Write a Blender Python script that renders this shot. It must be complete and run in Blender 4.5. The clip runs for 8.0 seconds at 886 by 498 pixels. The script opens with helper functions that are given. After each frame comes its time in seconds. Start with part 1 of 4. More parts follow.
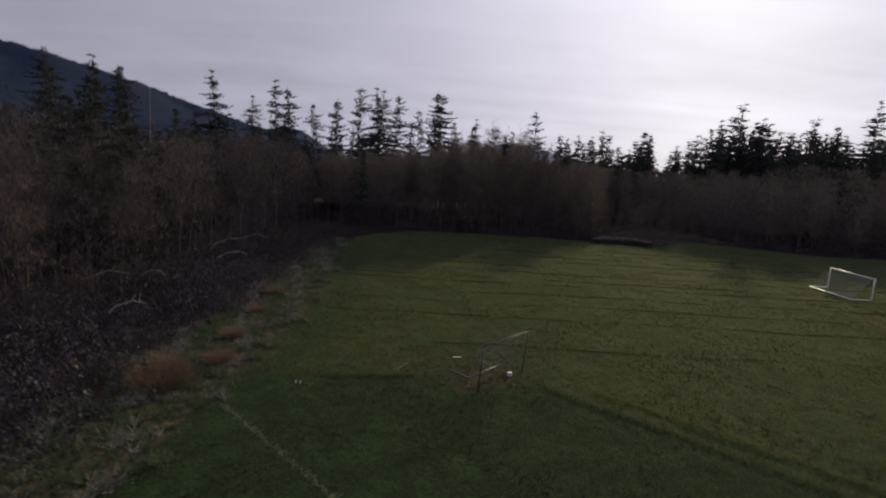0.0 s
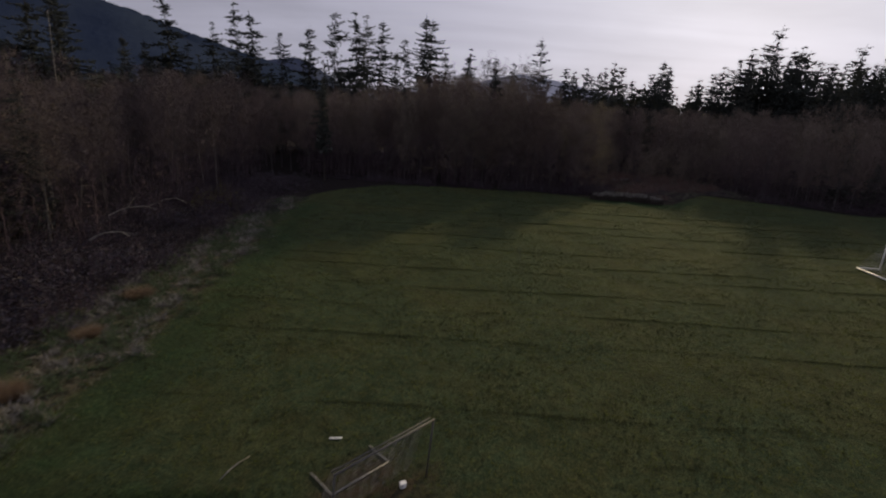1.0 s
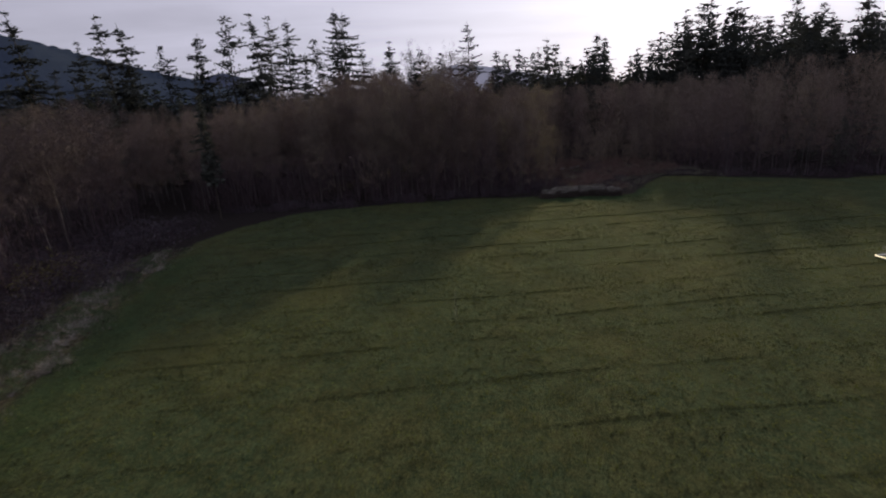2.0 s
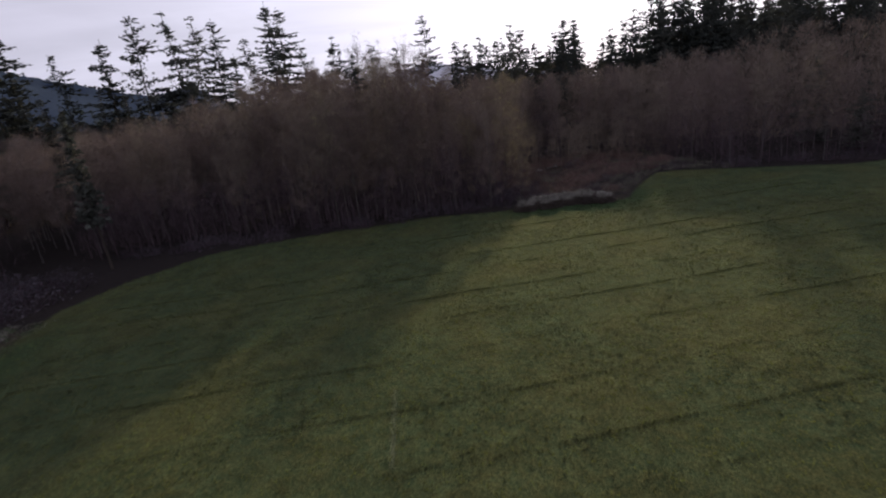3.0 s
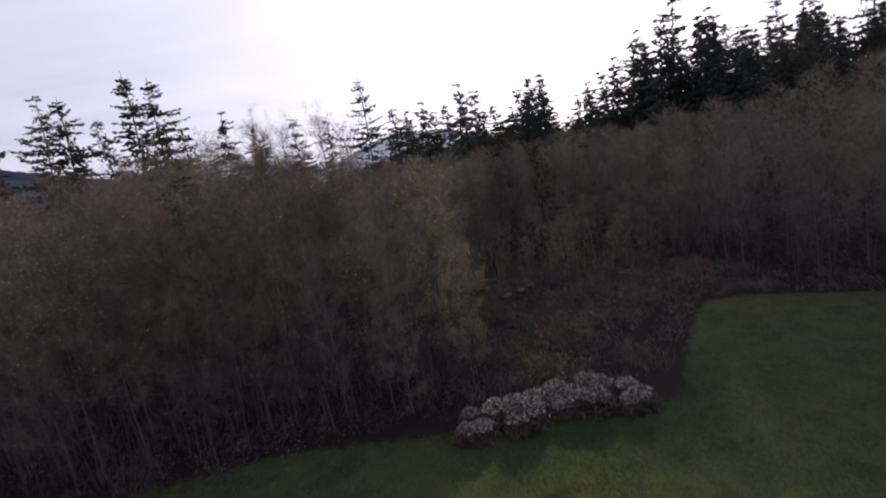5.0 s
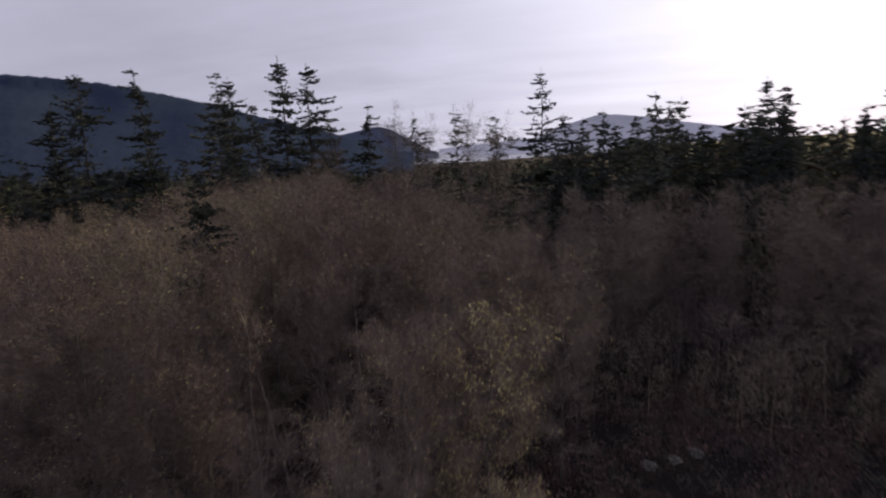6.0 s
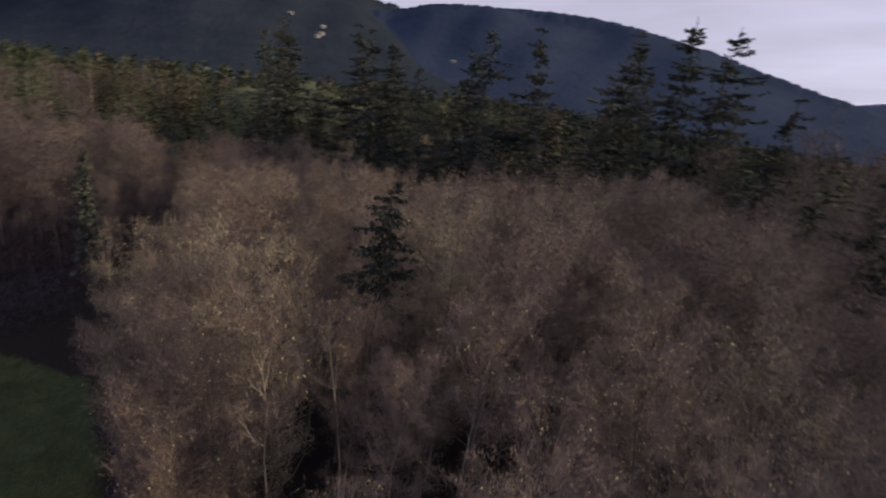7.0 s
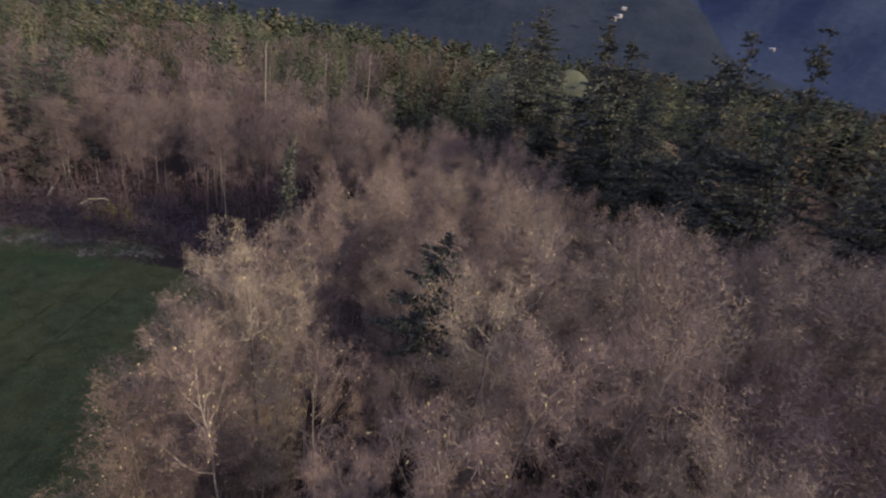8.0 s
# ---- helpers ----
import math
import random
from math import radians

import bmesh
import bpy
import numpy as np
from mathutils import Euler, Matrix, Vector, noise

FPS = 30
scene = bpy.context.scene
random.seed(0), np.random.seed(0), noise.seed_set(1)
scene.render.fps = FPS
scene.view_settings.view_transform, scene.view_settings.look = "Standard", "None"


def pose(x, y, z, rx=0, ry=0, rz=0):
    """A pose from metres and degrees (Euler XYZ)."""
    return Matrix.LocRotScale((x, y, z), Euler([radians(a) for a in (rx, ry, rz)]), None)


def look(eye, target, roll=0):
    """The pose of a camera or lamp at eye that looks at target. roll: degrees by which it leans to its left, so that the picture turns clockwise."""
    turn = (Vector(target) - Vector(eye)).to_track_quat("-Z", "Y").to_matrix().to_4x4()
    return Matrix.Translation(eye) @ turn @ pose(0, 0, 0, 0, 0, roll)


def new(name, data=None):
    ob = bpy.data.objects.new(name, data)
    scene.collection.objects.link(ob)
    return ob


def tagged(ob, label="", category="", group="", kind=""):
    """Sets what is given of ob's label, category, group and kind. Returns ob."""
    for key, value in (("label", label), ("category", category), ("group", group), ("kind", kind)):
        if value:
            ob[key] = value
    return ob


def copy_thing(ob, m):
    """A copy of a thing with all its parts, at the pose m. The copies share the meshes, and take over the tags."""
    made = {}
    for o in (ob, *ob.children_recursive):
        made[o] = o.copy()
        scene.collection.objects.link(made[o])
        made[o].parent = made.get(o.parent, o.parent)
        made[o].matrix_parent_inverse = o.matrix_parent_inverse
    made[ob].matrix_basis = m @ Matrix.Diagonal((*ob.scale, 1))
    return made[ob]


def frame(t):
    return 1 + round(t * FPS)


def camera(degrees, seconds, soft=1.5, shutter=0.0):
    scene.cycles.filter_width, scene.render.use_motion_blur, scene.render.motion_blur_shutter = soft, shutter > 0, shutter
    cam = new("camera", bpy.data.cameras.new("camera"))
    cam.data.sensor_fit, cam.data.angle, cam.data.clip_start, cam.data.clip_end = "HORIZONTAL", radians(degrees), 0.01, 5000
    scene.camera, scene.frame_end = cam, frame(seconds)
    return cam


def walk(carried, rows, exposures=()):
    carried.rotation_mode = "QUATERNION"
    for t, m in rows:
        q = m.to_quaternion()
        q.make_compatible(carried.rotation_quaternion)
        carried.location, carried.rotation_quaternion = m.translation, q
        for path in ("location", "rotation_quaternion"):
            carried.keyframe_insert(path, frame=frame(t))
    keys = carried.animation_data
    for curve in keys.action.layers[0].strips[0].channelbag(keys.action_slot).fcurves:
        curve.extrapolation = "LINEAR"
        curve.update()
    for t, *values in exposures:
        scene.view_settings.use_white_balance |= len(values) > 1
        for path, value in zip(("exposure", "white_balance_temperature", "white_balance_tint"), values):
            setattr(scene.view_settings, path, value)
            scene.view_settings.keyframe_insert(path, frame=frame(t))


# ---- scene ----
cam = camera(83.1, 8.0, soft=2.05, shutter=0.22)
METRES, EYE, TILT, LEAN = 90.0, 9.07, -9.0, -3.2
ROWS = [
    (0.0, 0.0, 0.0, 0.0, 0.01, 0.02, -0.06),
    (0.2, 0.0113, 0.0211, 0.0056, 2.18, -3.29, -3.84),
    (0.3, 0.0169, 0.0316, 0.0084, 3.19, -5.54, -4.93),
    (0.5, 0.0275, 0.0529, 0.0142, 3.48, -6.88, -4.28),
    (0.7, 0.0368, 0.0745, 0.0205, 2.91, -6.98, -1.67),
    (1.0, 0.0491, 0.1073, 0.0299, 1.26, -7.31, -0.11),
    (1.2, 0.0565, 0.1294, 0.0353, 0.32, -8.03, 1.45),
    (1.5, 0.0667, 0.163, 0.0424, -1.85, -7.9, 4.2),
    (3.0, 0.1165, 0.3374, 0.0603, -7.2, -8.61, 11.17),
    (3.5, 0.1341, 0.3961, 0.0674, -10.21, -8.07, 14.16),
    (4.0, 0.1567, 0.4592, 0.0785, -11.78, -6.86, 15.15),
    (4.2, 0.1645, 0.485, 0.0846, -12.35, -6.78, 15.15),
    (5.3, 0.2381, 0.6146, 0.1193, -5.24, -0.66, 13.71),
    (5.5, 0.2482, 0.6411, 0.1322, -0.79, -0.41, 12.04),
    (5.8, 0.2667, 0.6801, 0.1526, 6.21, -0.86, 8.45),
    (6, 0.2791, 0.7059, 0.1665, 11.48, -1.13, 4.79),
    (6.2, 0.29, 0.7318, 0.18, 17.99, -1.78, 1.75),
    (6.5, 0.3024, 0.7699, 0.1983, 33.44, -5.53, -2.12),
    (6.8, 0.3101, 0.8056, 0.2132, 49.72, -8.08, -9),
    (7, 0.3129, 0.8275, 0.222, 59.83, -10.52, -12.92),
    (7.2, 0.3141, 0.8474, 0.2305, 68.36, -12.94, -15.92),
    (7.5, 0.3117, 0.8733, 0.2432, 79.27, -16.59, -19.02),
    (7.8, 0.3033, 0.8945, 0.2565, 87.46, -19.56, -20.53),
    (8, 0.2958, 0.9073, 0.2654, 91.61, -20.89, -17.58),
]
EXPOSURES = [(0.0, -0.86, 6200, 12), (0.5, -1.06, 6200, 12), (1.0, -1.03, 6200, 12), (1.5, -0.80, 6200, 12), (3.0, -0.10, 6250, 12), (4.2, 0.30, 6250, 12), (5.5, -0.22, 6200, 13), (6.5, -0.56, 6150, 14), (7.0, -0.20, 6080, 16), (8.0, 0.42, 5720, 21)]
walk(cam, [(t, pose(0, 0, EYE, TILT, LEAN, 0) @ pose(METRES * x, METRES * y, METRES * z, 90 + pitch, roll, yaw)) for t, x, y, z, yaw, pitch, roll in ROWS], EXPOSURES)

# ---- light ----
SUN_AZ, SUN_EL = radians(28.5), radians(17.2)
SUN_DIR = Vector((math.sin(SUN_AZ) * math.cos(SUN_EL), math.cos(SUN_AZ) * math.cos(SUN_EL), math.sin(SUN_EL)))
sun_data = bpy.data.lights.new("sun", "SUN")
sun_data.energy, sun_data.angle, sun_data.color = 7.0, radians(1.8), (1.0, 0.79, 0.40)
sun = new("sun", sun_data)
sun.matrix_world = look(SUN_DIR * 100, (0, 0, 0))


class Nodes:
    """Small helper to write node trees in one line each."""

    def __init__(self, tree):
        self.tree = tree
        tree.nodes.clear()

    def add(self, kind, inputs=None, **props):
        n = self.tree.nodes.new(kind)
        for k, v in props.items():
            setattr(n, k, v)
        for k, v in (inputs or {}).items():
            if isinstance(v, bpy.types.NodeSocket):
                self.tree.links.new(v, n.inputs[k])
            else:
                n.inputs[k].default_value = v
        return n

    def math(self, op, a, b=0.0, clamp=False):
        n = self.add("ShaderNodeMath", {0: a, 1: b}, operation=op)
        n.use_clamp = clamp
        return n.outputs[0]

    def mix(self, f, a, b, blend="MIX"):
        n = self.add("ShaderNodeMix", {0: f, 6: a, 7: b}, data_type="RGBA", blend_type=blend)
        return n.outputs[2]

    def noise(self, vec, scale, detail=4.0, rough=0.6, distortion=0.0):
        n = self.add("ShaderNodeTexNoise", {"Vector": vec, "Scale": scale, "Detail": detail, "Roughness": rough, "Distortion": distortion})
        return n.outputs[0]

    def ramp(self, f, *stops):
        n = self.add("ShaderNodeValToRGB", {0: f})
        while len(n.color_ramp.elements) < len(stops):
            n.color_ramp.elements.new(0.5)
        for e, (p, c) in zip(n.color_ramp.elements, stops):
            e.position, e.color = p, (*c, 1.0) if len(c) == 3 else c
        return n.outputs[0]

    def step(self, f, lo, hi):
        n = self.add("ShaderNodeMapRange", {0: f, 1: lo, 2: hi, 3: 0.0, 4: 1.0})
        return n.outputs[0]


def make_world():
    w = bpy.data.worlds.new("overcast_dusk")
    w.use_nodes = True
    scene.world = w
    g = Nodes(w.node_tree)
    sky = g.add("ShaderNodeTexSky", sky_type="NISHITA", sun_disc=False, sun_elevation=SUN_EL, sun_rotation=SUN_AZ)
    way = g.add("ShaderNodeTexCoord").outputs["Generated"]
    sep = g.add("ShaderNodeSeparateXYZ", {0: way})
    z = sep.outputs[2]
    dot = g.add("ShaderNodeVectorMath", {0: way, 1: tuple(SUN_DIR)}, operation="DOT_PRODUCT").outputs["Value"]
    away = g.math("SUBTRACT", 1.0, dot)
    glow = g.math("POWER", 2.718, g.math("MULTIPLY", away, -11.0))
    wide = g.math("POWER", 2.718, g.math("MULTIPLY", away, -2.6))
    # cloud deck: a flat sheet of cloud seen in perspective
    lift = g.math("ADD", g.math("MAXIMUM", z, 0.0), 0.10)
    px = g.math("DIVIDE", sep.outputs[0], lift)
    py = g.math("DIVIDE", sep.outputs[1], lift)
    deck = g.add("ShaderNodeCombineXYZ", {0: px, 1: py, 2: 0.0}).outputs[0]
    big = g.noise(deck, 0.55, 5.0, 0.55, 0.4)
    streak = g.noise(g.add("ShaderNodeMapping", {0: deck, 2: (0, 0, 0.5), 3: (0.35, 1.6, 1)}).outputs[0], 1.1, 4.0, 0.5, 0.3)
    cloud = g.math("ADD", g.math("MULTIPLY", big, 0.6), g.math("MULTIPLY", streak, 0.4))
    tone = g.math("ADD", 0.58, g.math("MULTIPLY", cloud, 0.84))
    high = g.step(z, 0.42, 0.9)
    bright = g.math("ADD", g.math("ADD", 0.64, g.math("MULTIPLY", high, 0.36)), g.math("ADD", g.math("MULTIPLY", glow, 0.72), g.math("MULTIPLY", wide, 0.34)))
    tint = g.mix(g.math("ADD", g.math("MULTIPLY", glow, 0.8), g.math("MULTIPLY", wide, 0.25), True), (0.97, 0.93, 1.10, 1), (1.03, 0.98, 1.02, 1))
    shade = g.mix(1.0, tint, g.math("MULTIPLY", bright, tone), "MULTIPLY")
    low = g.step(z, -0.03, 0.0)
    clear = g.mix(1.0, sky.outputs[0], (0.08, 0.08, 0.08, 1), "MULTIPLY")
    mixed = g.mix(low, (0.05, 0.055, 0.05, 1), g.mix(0.06, shade, clear))
    back = g.add("ShaderNodeBackground", {0: mixed, 1: 1.0})
    g.add("ShaderNodeOutputWorld", {0: back.outputs[0]})


make_world()

# ---- materials ----
def material(name):
    m = bpy.data.materials.new(name)
    m.use_nodes = True
    return m, Nodes(m.node_tree)


def finish(g, colour, rough=0.9, bump=None, strength=0.3, distance=0.02, spec=0.2, extra=None):
    ins = {"Base Color": colour, "Roughness": rough, "Specular IOR Level": spec}
    if bump is not None:
        ins["Normal"] = g.add("ShaderNodeBump", {"Height": bump, "Strength": strength, "Distance": distance}).outputs[0]
    ins.update(extra or {})
    p = g.add("ShaderNodeBsdfPrincipled", ins)
    g.add("ShaderNodeOutputMaterial", {0: p.outputs[0]})


def place(g):
    return g.add("ShaderNodeNewGeometry").outputs["Position"]


def mat_ground():
    m, g = material("ground_cover")
    p = place(g)
    mown = g.add("ShaderNodeAttribute", attribute_name="mown").outputs["Fac"]
    worn = g.add("ShaderNodeAttribute", attribute_name="worn").outputs["Fac"]
    lush = g.add("ShaderNodeAttribute", attribute_name="lush").outputs["Fac"]
    fine, mid, big, patch = g.noise(p, 11.0, 5.0, 0.8), g.noise(p, 2.6, 5.0, 0.7), g.noise(p, 0.16, 4.0, 0.55), g.noise(p, 0.8, 4.0, 0.65, 0.5)
    green = g.ramp(fine, (0.28, (0.0078, 0.0150, 0.0078)), (0.5, (0.0195, 0.034, 0.0155)), (0.75, (0.046, 0.071, 0.029)))
    olive = g.ramp(fine, (0.28, (0.0105, 0.0180, 0.0110)), (0.5, (0.0290, 0.0430, 0.0225)), (0.75, (0.071, 0.088, 0.044)))
    yellow = g.ramp(fine, (0.3, (0.021, 0.020, 0.008)), (0.7, (0.098, 0.083, 0.030)))
    olive = g.mix(g.math("MULTIPLY", g.step(mid, 0.42, 0.66), 0.36), olive, yellow)
    olive = g.mix(g.math("MULTIPLY", g.step(big, 0.45, 0.62), 0.28), olive, yellow)
    blend = g.math("ADD", lush, g.math("ADD", g.math("MULTIPLY", g.math("SUBTRACT", mid, 0.5), 0.9), g.math("MULTIPLY", g.math("SUBTRACT", patch, 0.5), 1.3)))
    grass = g.mix(g.step(blend, 0.2, 0.85), olive, green)
    grass = g.mix(1.0, grass, g.add("ShaderNodeMapRange", {0: patch, 1: 0.3, 2: 0.7, 3: 0.72, 4: 1.32}).outputs[0], "MULTIPLY")
    soil = g.ramp(fine, (0.3, (0.018, 0.013, 0.009)), (0.7, (0.075, 0.055, 0.038)))
    # soil colour also paints the shade along the ridge and between the goalposts
    grass = g.mix(g.math("MULTIPLY", worn, g.step(mid, 0.25, 0.55)), grass, soil)
    # brown litter, its colour darkened to carry the wood's shade
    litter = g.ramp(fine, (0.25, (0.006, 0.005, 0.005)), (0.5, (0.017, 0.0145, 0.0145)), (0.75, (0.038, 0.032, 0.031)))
    straw = g.ramp(mid, (0.35, (0.020, 0.026, 0.010)), (0.65, (0.13, 0.11, 0.07)))
    fringe = g.add("ShaderNodeAttribute", attribute_name="fringe").outputs["Fac"]
    litter = g.mix(g.math("MULTIPLY", fringe, g.step(mid, 0.3, 0.6)), litter, straw)
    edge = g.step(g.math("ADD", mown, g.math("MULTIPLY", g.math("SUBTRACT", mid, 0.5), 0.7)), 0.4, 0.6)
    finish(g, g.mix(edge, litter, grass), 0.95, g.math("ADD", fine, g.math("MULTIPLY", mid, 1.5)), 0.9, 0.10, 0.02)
    return m


def mat_plant(name, dark, light, rnd=(0.8, 1.2), scale=3.0, rough=0.85, through_light=0.0, hue=None, gloss=0.15):
    """Foliage, twigs and bark: two colours mixed by noise, varied from plant to plant."""
    m, g = material(name)
    info = g.add("ShaderNodeObjectInfo").outputs["Random"]
    isle = g.add("ShaderNodeNewGeometry").outputs["Random Per Island"]
    n = g.noise(place(g), scale, 3.0, 0.6)
    f = g.math("ADD", g.math("MULTIPLY", n, 0.6), g.math("MULTIPLY", isle, 0.5), True)
    c = g.mix(f, (*dark, 1), (*light, 1))
    if hue:
        c = g.mix(g.math("MULTIPLY", g.step(info, 0.35, 1.0), 0.8), c, g.mix(f, (*[v * 0.5 for v in hue], 1), (*hue, 1)))
    gain = g.add("ShaderNodeMapRange", {0: info, 3: rnd[0], 4: rnd[1]}).outputs[0]
    c = g.mix(1.0, c, gain, "MULTIPLY")
    if through_light:
        d = g.add("ShaderNodeBsdfDiffuse", {0: c})
        t = g.add("ShaderNodeBsdfTranslucent", {0: c})
        mix = g.add("ShaderNodeMixShader", {0: through_light, 1: d.outputs[0], 2: t.outputs[0]})
        g.add("ShaderNodeOutputMaterial", {0: mix.outputs[0]})
    else:
        finish(g, c, rough, spec=gloss)
    return m


def mat_bark(name, dark, light):
    m, g = material(name)
    p = g.add("ShaderNodeTexCoord").outputs["Object"]
    n = g.noise(g.add("ShaderNodeMapping", {0: p, 3: (6, 6, 1.2)}).outputs[0], 2.0, 6.0, 0.7)
    finish(g, g.ramp(n, (0.35, dark), (0.62, light)), 0.9, n, 0.6, 0.03)
    return m


def mat_paint(name, colour, rust=0.25, rough=0.45):
    m, g = material(name)
    p = place(g)
    n, s = g.noise(p, 14.0, 6.0, 0.7), g.noise(p, 2.2, 4.0, 0.6)
    c = g.mix(g.math("MULTIPLY", n, 0.35), (*colour, 1), (*[v * 0.6 for v in colour], 1))
    c = g.mix(g.math("MULTIPLY", g.step(g.math("ADD", n, g.math("MULTIPLY", s, 0.6)), 0.85, 1.0), rust), c, (0.10, 0.045, 0.02, 1))
    finish(g, c, rough, n, 0.15, 0.004, 0.4)
    return m


def mat_hill(name, dark, light, scale=0.02, relief=3.0):
    m, g = material(name)
    p = place(g)
    n = g.noise(p, scale, 6.0, 0.65)
    fine = g.noise(p, scale * 7, 4.0, 0.7)
    f = g.math("ADD", g.math("MULTIPLY", n, 0.6), g.math("MULTIPLY", fine, 0.4))
    finish(g, g.ramp(f, (0.30, dark), (0.68, light)), 1.0, fine, 0.5, relief, 0.0)
    return m


def mat_water():
    m, g = material("sea_water")
    n = g.noise(place(g), 0.05, 4.0, 0.6)
    finish(g, (0.02, 0.03, 0.04, 1), 0.12, n, 0.08, 1.0, 0.5)
    return m


GROUND = mat_ground()
TWIG = mat_plant("alder_twigs", (0.105, 0.079, 0.0735), (0.178, 0.134, 0.1245), (0.6, 1.28), 1.2, hue=(0.148, 0.126, 0.094))
WOODTWIG = mat_plant("wood_edge_twigs", (0.0577, 0.045, 0.0480), (0.1135, 0.089, 0.0936), (0.75, 1.25), 1.2, hue=(0.1163, 0.093, 0.0756))
REDTWIG = mat_plant("reddish_twigs", (0.0442, 0.031, 0.0371), (0.1058, 0.076, 0.0896), (0.7, 1.25), 1.5, hue=(0.1196, 0.10, 0.1088))
LIMB = mat_bark("alder_bark", (0.0340, 0.030, 0.0302), (0.1261, 0.118, 0.1176))
PALEBARK = mat_bark("pale_alder_bark", (0.065, 0.058, 0.054), (0.21, 0.19, 0.175))
STEM = mat_bark("grey_alder_stems", (0.034, 0.031, 0.030), (0.110, 0.102, 0.096))
SNAGBARK = mat_bark("bleached_wood", (0.08, 0.074, 0.066), (0.23, 0.215, 0.195))
DARKLIMB = mat_bark("dark_alder_bark", (0.0250, 0.022, 0.0230), (0.0720, 0.066, 0.0667))
LEAF = mat_plant("yellowed_leaves", (0.15, 0.135, 0.055), (0.42, 0.39, 0.23), (0.8, 1.2), 4.0, through_light=0.3)
NEEDLE = mat_plant("fir_needles", (0.040, 0.047, 0.047), (0.066, 0.073, 0.067), (0.65, 1.35), 1.2, 0.9, 0.15, hue=(0.078, 0.080, 0.068))


def mat_far_wood():
    """Far wood: each tree's tone differs, dark green to olive and grey-brown."""
    m, g = material("far_wood_foliage")
    geo = g.add("ShaderNodeNewGeometry")
    flat = g.add("ShaderNodeMapping", {0: geo.outputs["Position"], 3: (1, 1, 0.12)}).outputs[0]
    tree, stand = g.noise(flat, 0.22, 2.0, 0.5), g.noise(flat, 0.022, 3.0, 0.6)
    green = g.ramp(tree, (0.32, (0.018, 0.025, 0.021)), (0.5, (0.050, 0.061, 0.043)), (0.68, (0.096, 0.104, 0.064)))
    brown = g.ramp(tree, (0.32, (0.024, 0.020, 0.016)), (0.5, (0.060, 0.050, 0.038)), (0.68, (0.105, 0.083, 0.064)))
    c = g.mix(g.step(g.math("ADD", stand, g.math("MULTIPLY", g.math("SUBTRACT", tree, 0.5), 0.5)), 0.51, 0.64), green, brown)
    c = g.mix(1.0, c, g.add("ShaderNodeMapRange", {0: geo.outputs["Random Per Island"], 3: 0.65, 4: 1.3}).outputs[0], "MULTIPLY")
    finish(g, c, 1.0, spec=0.0)
    return m


FARNEEDLE = mat_far_wood()
FIRBARK = mat_bark("fir_bark", (0.018, 0.015, 0.013), (0.050, 0.042, 0.036))
CANE = mat_plant("bramble_canes", (0.0202, 0.014, 0.0195), (0.0782, 0.052, 0.0676), (0.7, 1.3), 3.0)
BRAMBLE = mat_plant("bramble_leaves", (0.0112, 0.010, 0.0125), (0.0884, 0.080, 0.0950), (0.6, 1.4), 0.7, rough=0.8, gloss=0.08)
# pale and dark copies of the hedge leaf: its lit top, its shaded body
PALE = mat_plant("lit_bramble_leaves", (0.07, 0.075, 0.06), (0.46, 0.455, 0.42), (0.8, 1.2), 3.0, rough=0.38, gloss=0.5)
HEDGE = mat_plant("shaded_bramble_leaves", (0.024, 0.019, 0.017), (0.070, 0.055, 0.047), (0.8, 1.2), 2.0, rough=0.5, gloss=0.3)
OLIVE = mat_plant("olive_shrub_leaves", (0.035, 0.036, 0.010), (0.13, 0.12, 0.040), (0.9, 1.1), 4.0)
BRACKEN = mat_plant("dead_bracken", (0.044, 0.031, 0.028), (0.140, 0.090, 0.080), (0.8, 1.2), 2.0)
STRAW = mat_plant("straw_grass", (0.0855, 0.080, 0.0696), (0.2945, 0.27, 0.2460), (0.8, 1.2), 1.0)
PALEBLADE = mat_plant("trodden_blades", (0.055, 0.068, 0.034), (0.15, 0.165, 0.100), (1, 1), 1.5)
TAN = mat_plant("tan_dry_grass", (0.09, 0.065, 0.042), (0.24, 0.170, 0.110), (0.8, 1.2), 2.0)
GREENBLADE = mat_plant("lush_turf_blades", (0.0170, 0.033, 0.0155), (0.0660, 0.098, 0.048), (1, 1), 0.5, through_light=0.5)
BLADE = mat_plant("turf_blades", (0.0270, 0.042, 0.0150), (0.1390, 0.154, 0.0490), (1, 1), 0.35, through_light=0.5)
ROUGH = mat_plant("rough_grass_blades", (0.0342, 0.045, 0.0270), (0.1995, 0.185, 0.1553), (1, 1), 0.6, through_light=0.3)
GREENTUFT = mat_plant("tussock_blades", (0.0228, 0.040, 0.0210), (0.1140, 0.140, 0.0825), (1, 1), 0.8, through_light=0.2)
# paler blades that paint the sunlit strips of the grass ridges
LITBLADE = mat_plant("sunlit_strip_blades", (0.042, 0.058, 0.026), (0.165, 0.182, 0.084), (1, 1), 0.6, through_light=0.4)
# darker than the turf, to paint the shade between and behind tufts
SHADECLOD = mat_plant("shaded_clod_blades", (0.0170, 0.0240, 0.0110), (0.095, 0.104, 0.052), (1, 1), 1.5, through_light=0.15)
WHITE = mat_paint("white_paint", (0.72, 0.72, 0.70), 0.2)
DARKPAINT = mat_paint("weathered_dark_steel", (0.075, 0.072, 0.068), 0.7, 0.6)
GREYTUBE = mat_paint("galvanised_tube", (0.22, 0.21, 0.20), 0.45, 0.6)
WORNTUBE = mat_paint("worn_grey_tube", (0.085, 0.082, 0.08), 0.5, 0.85)
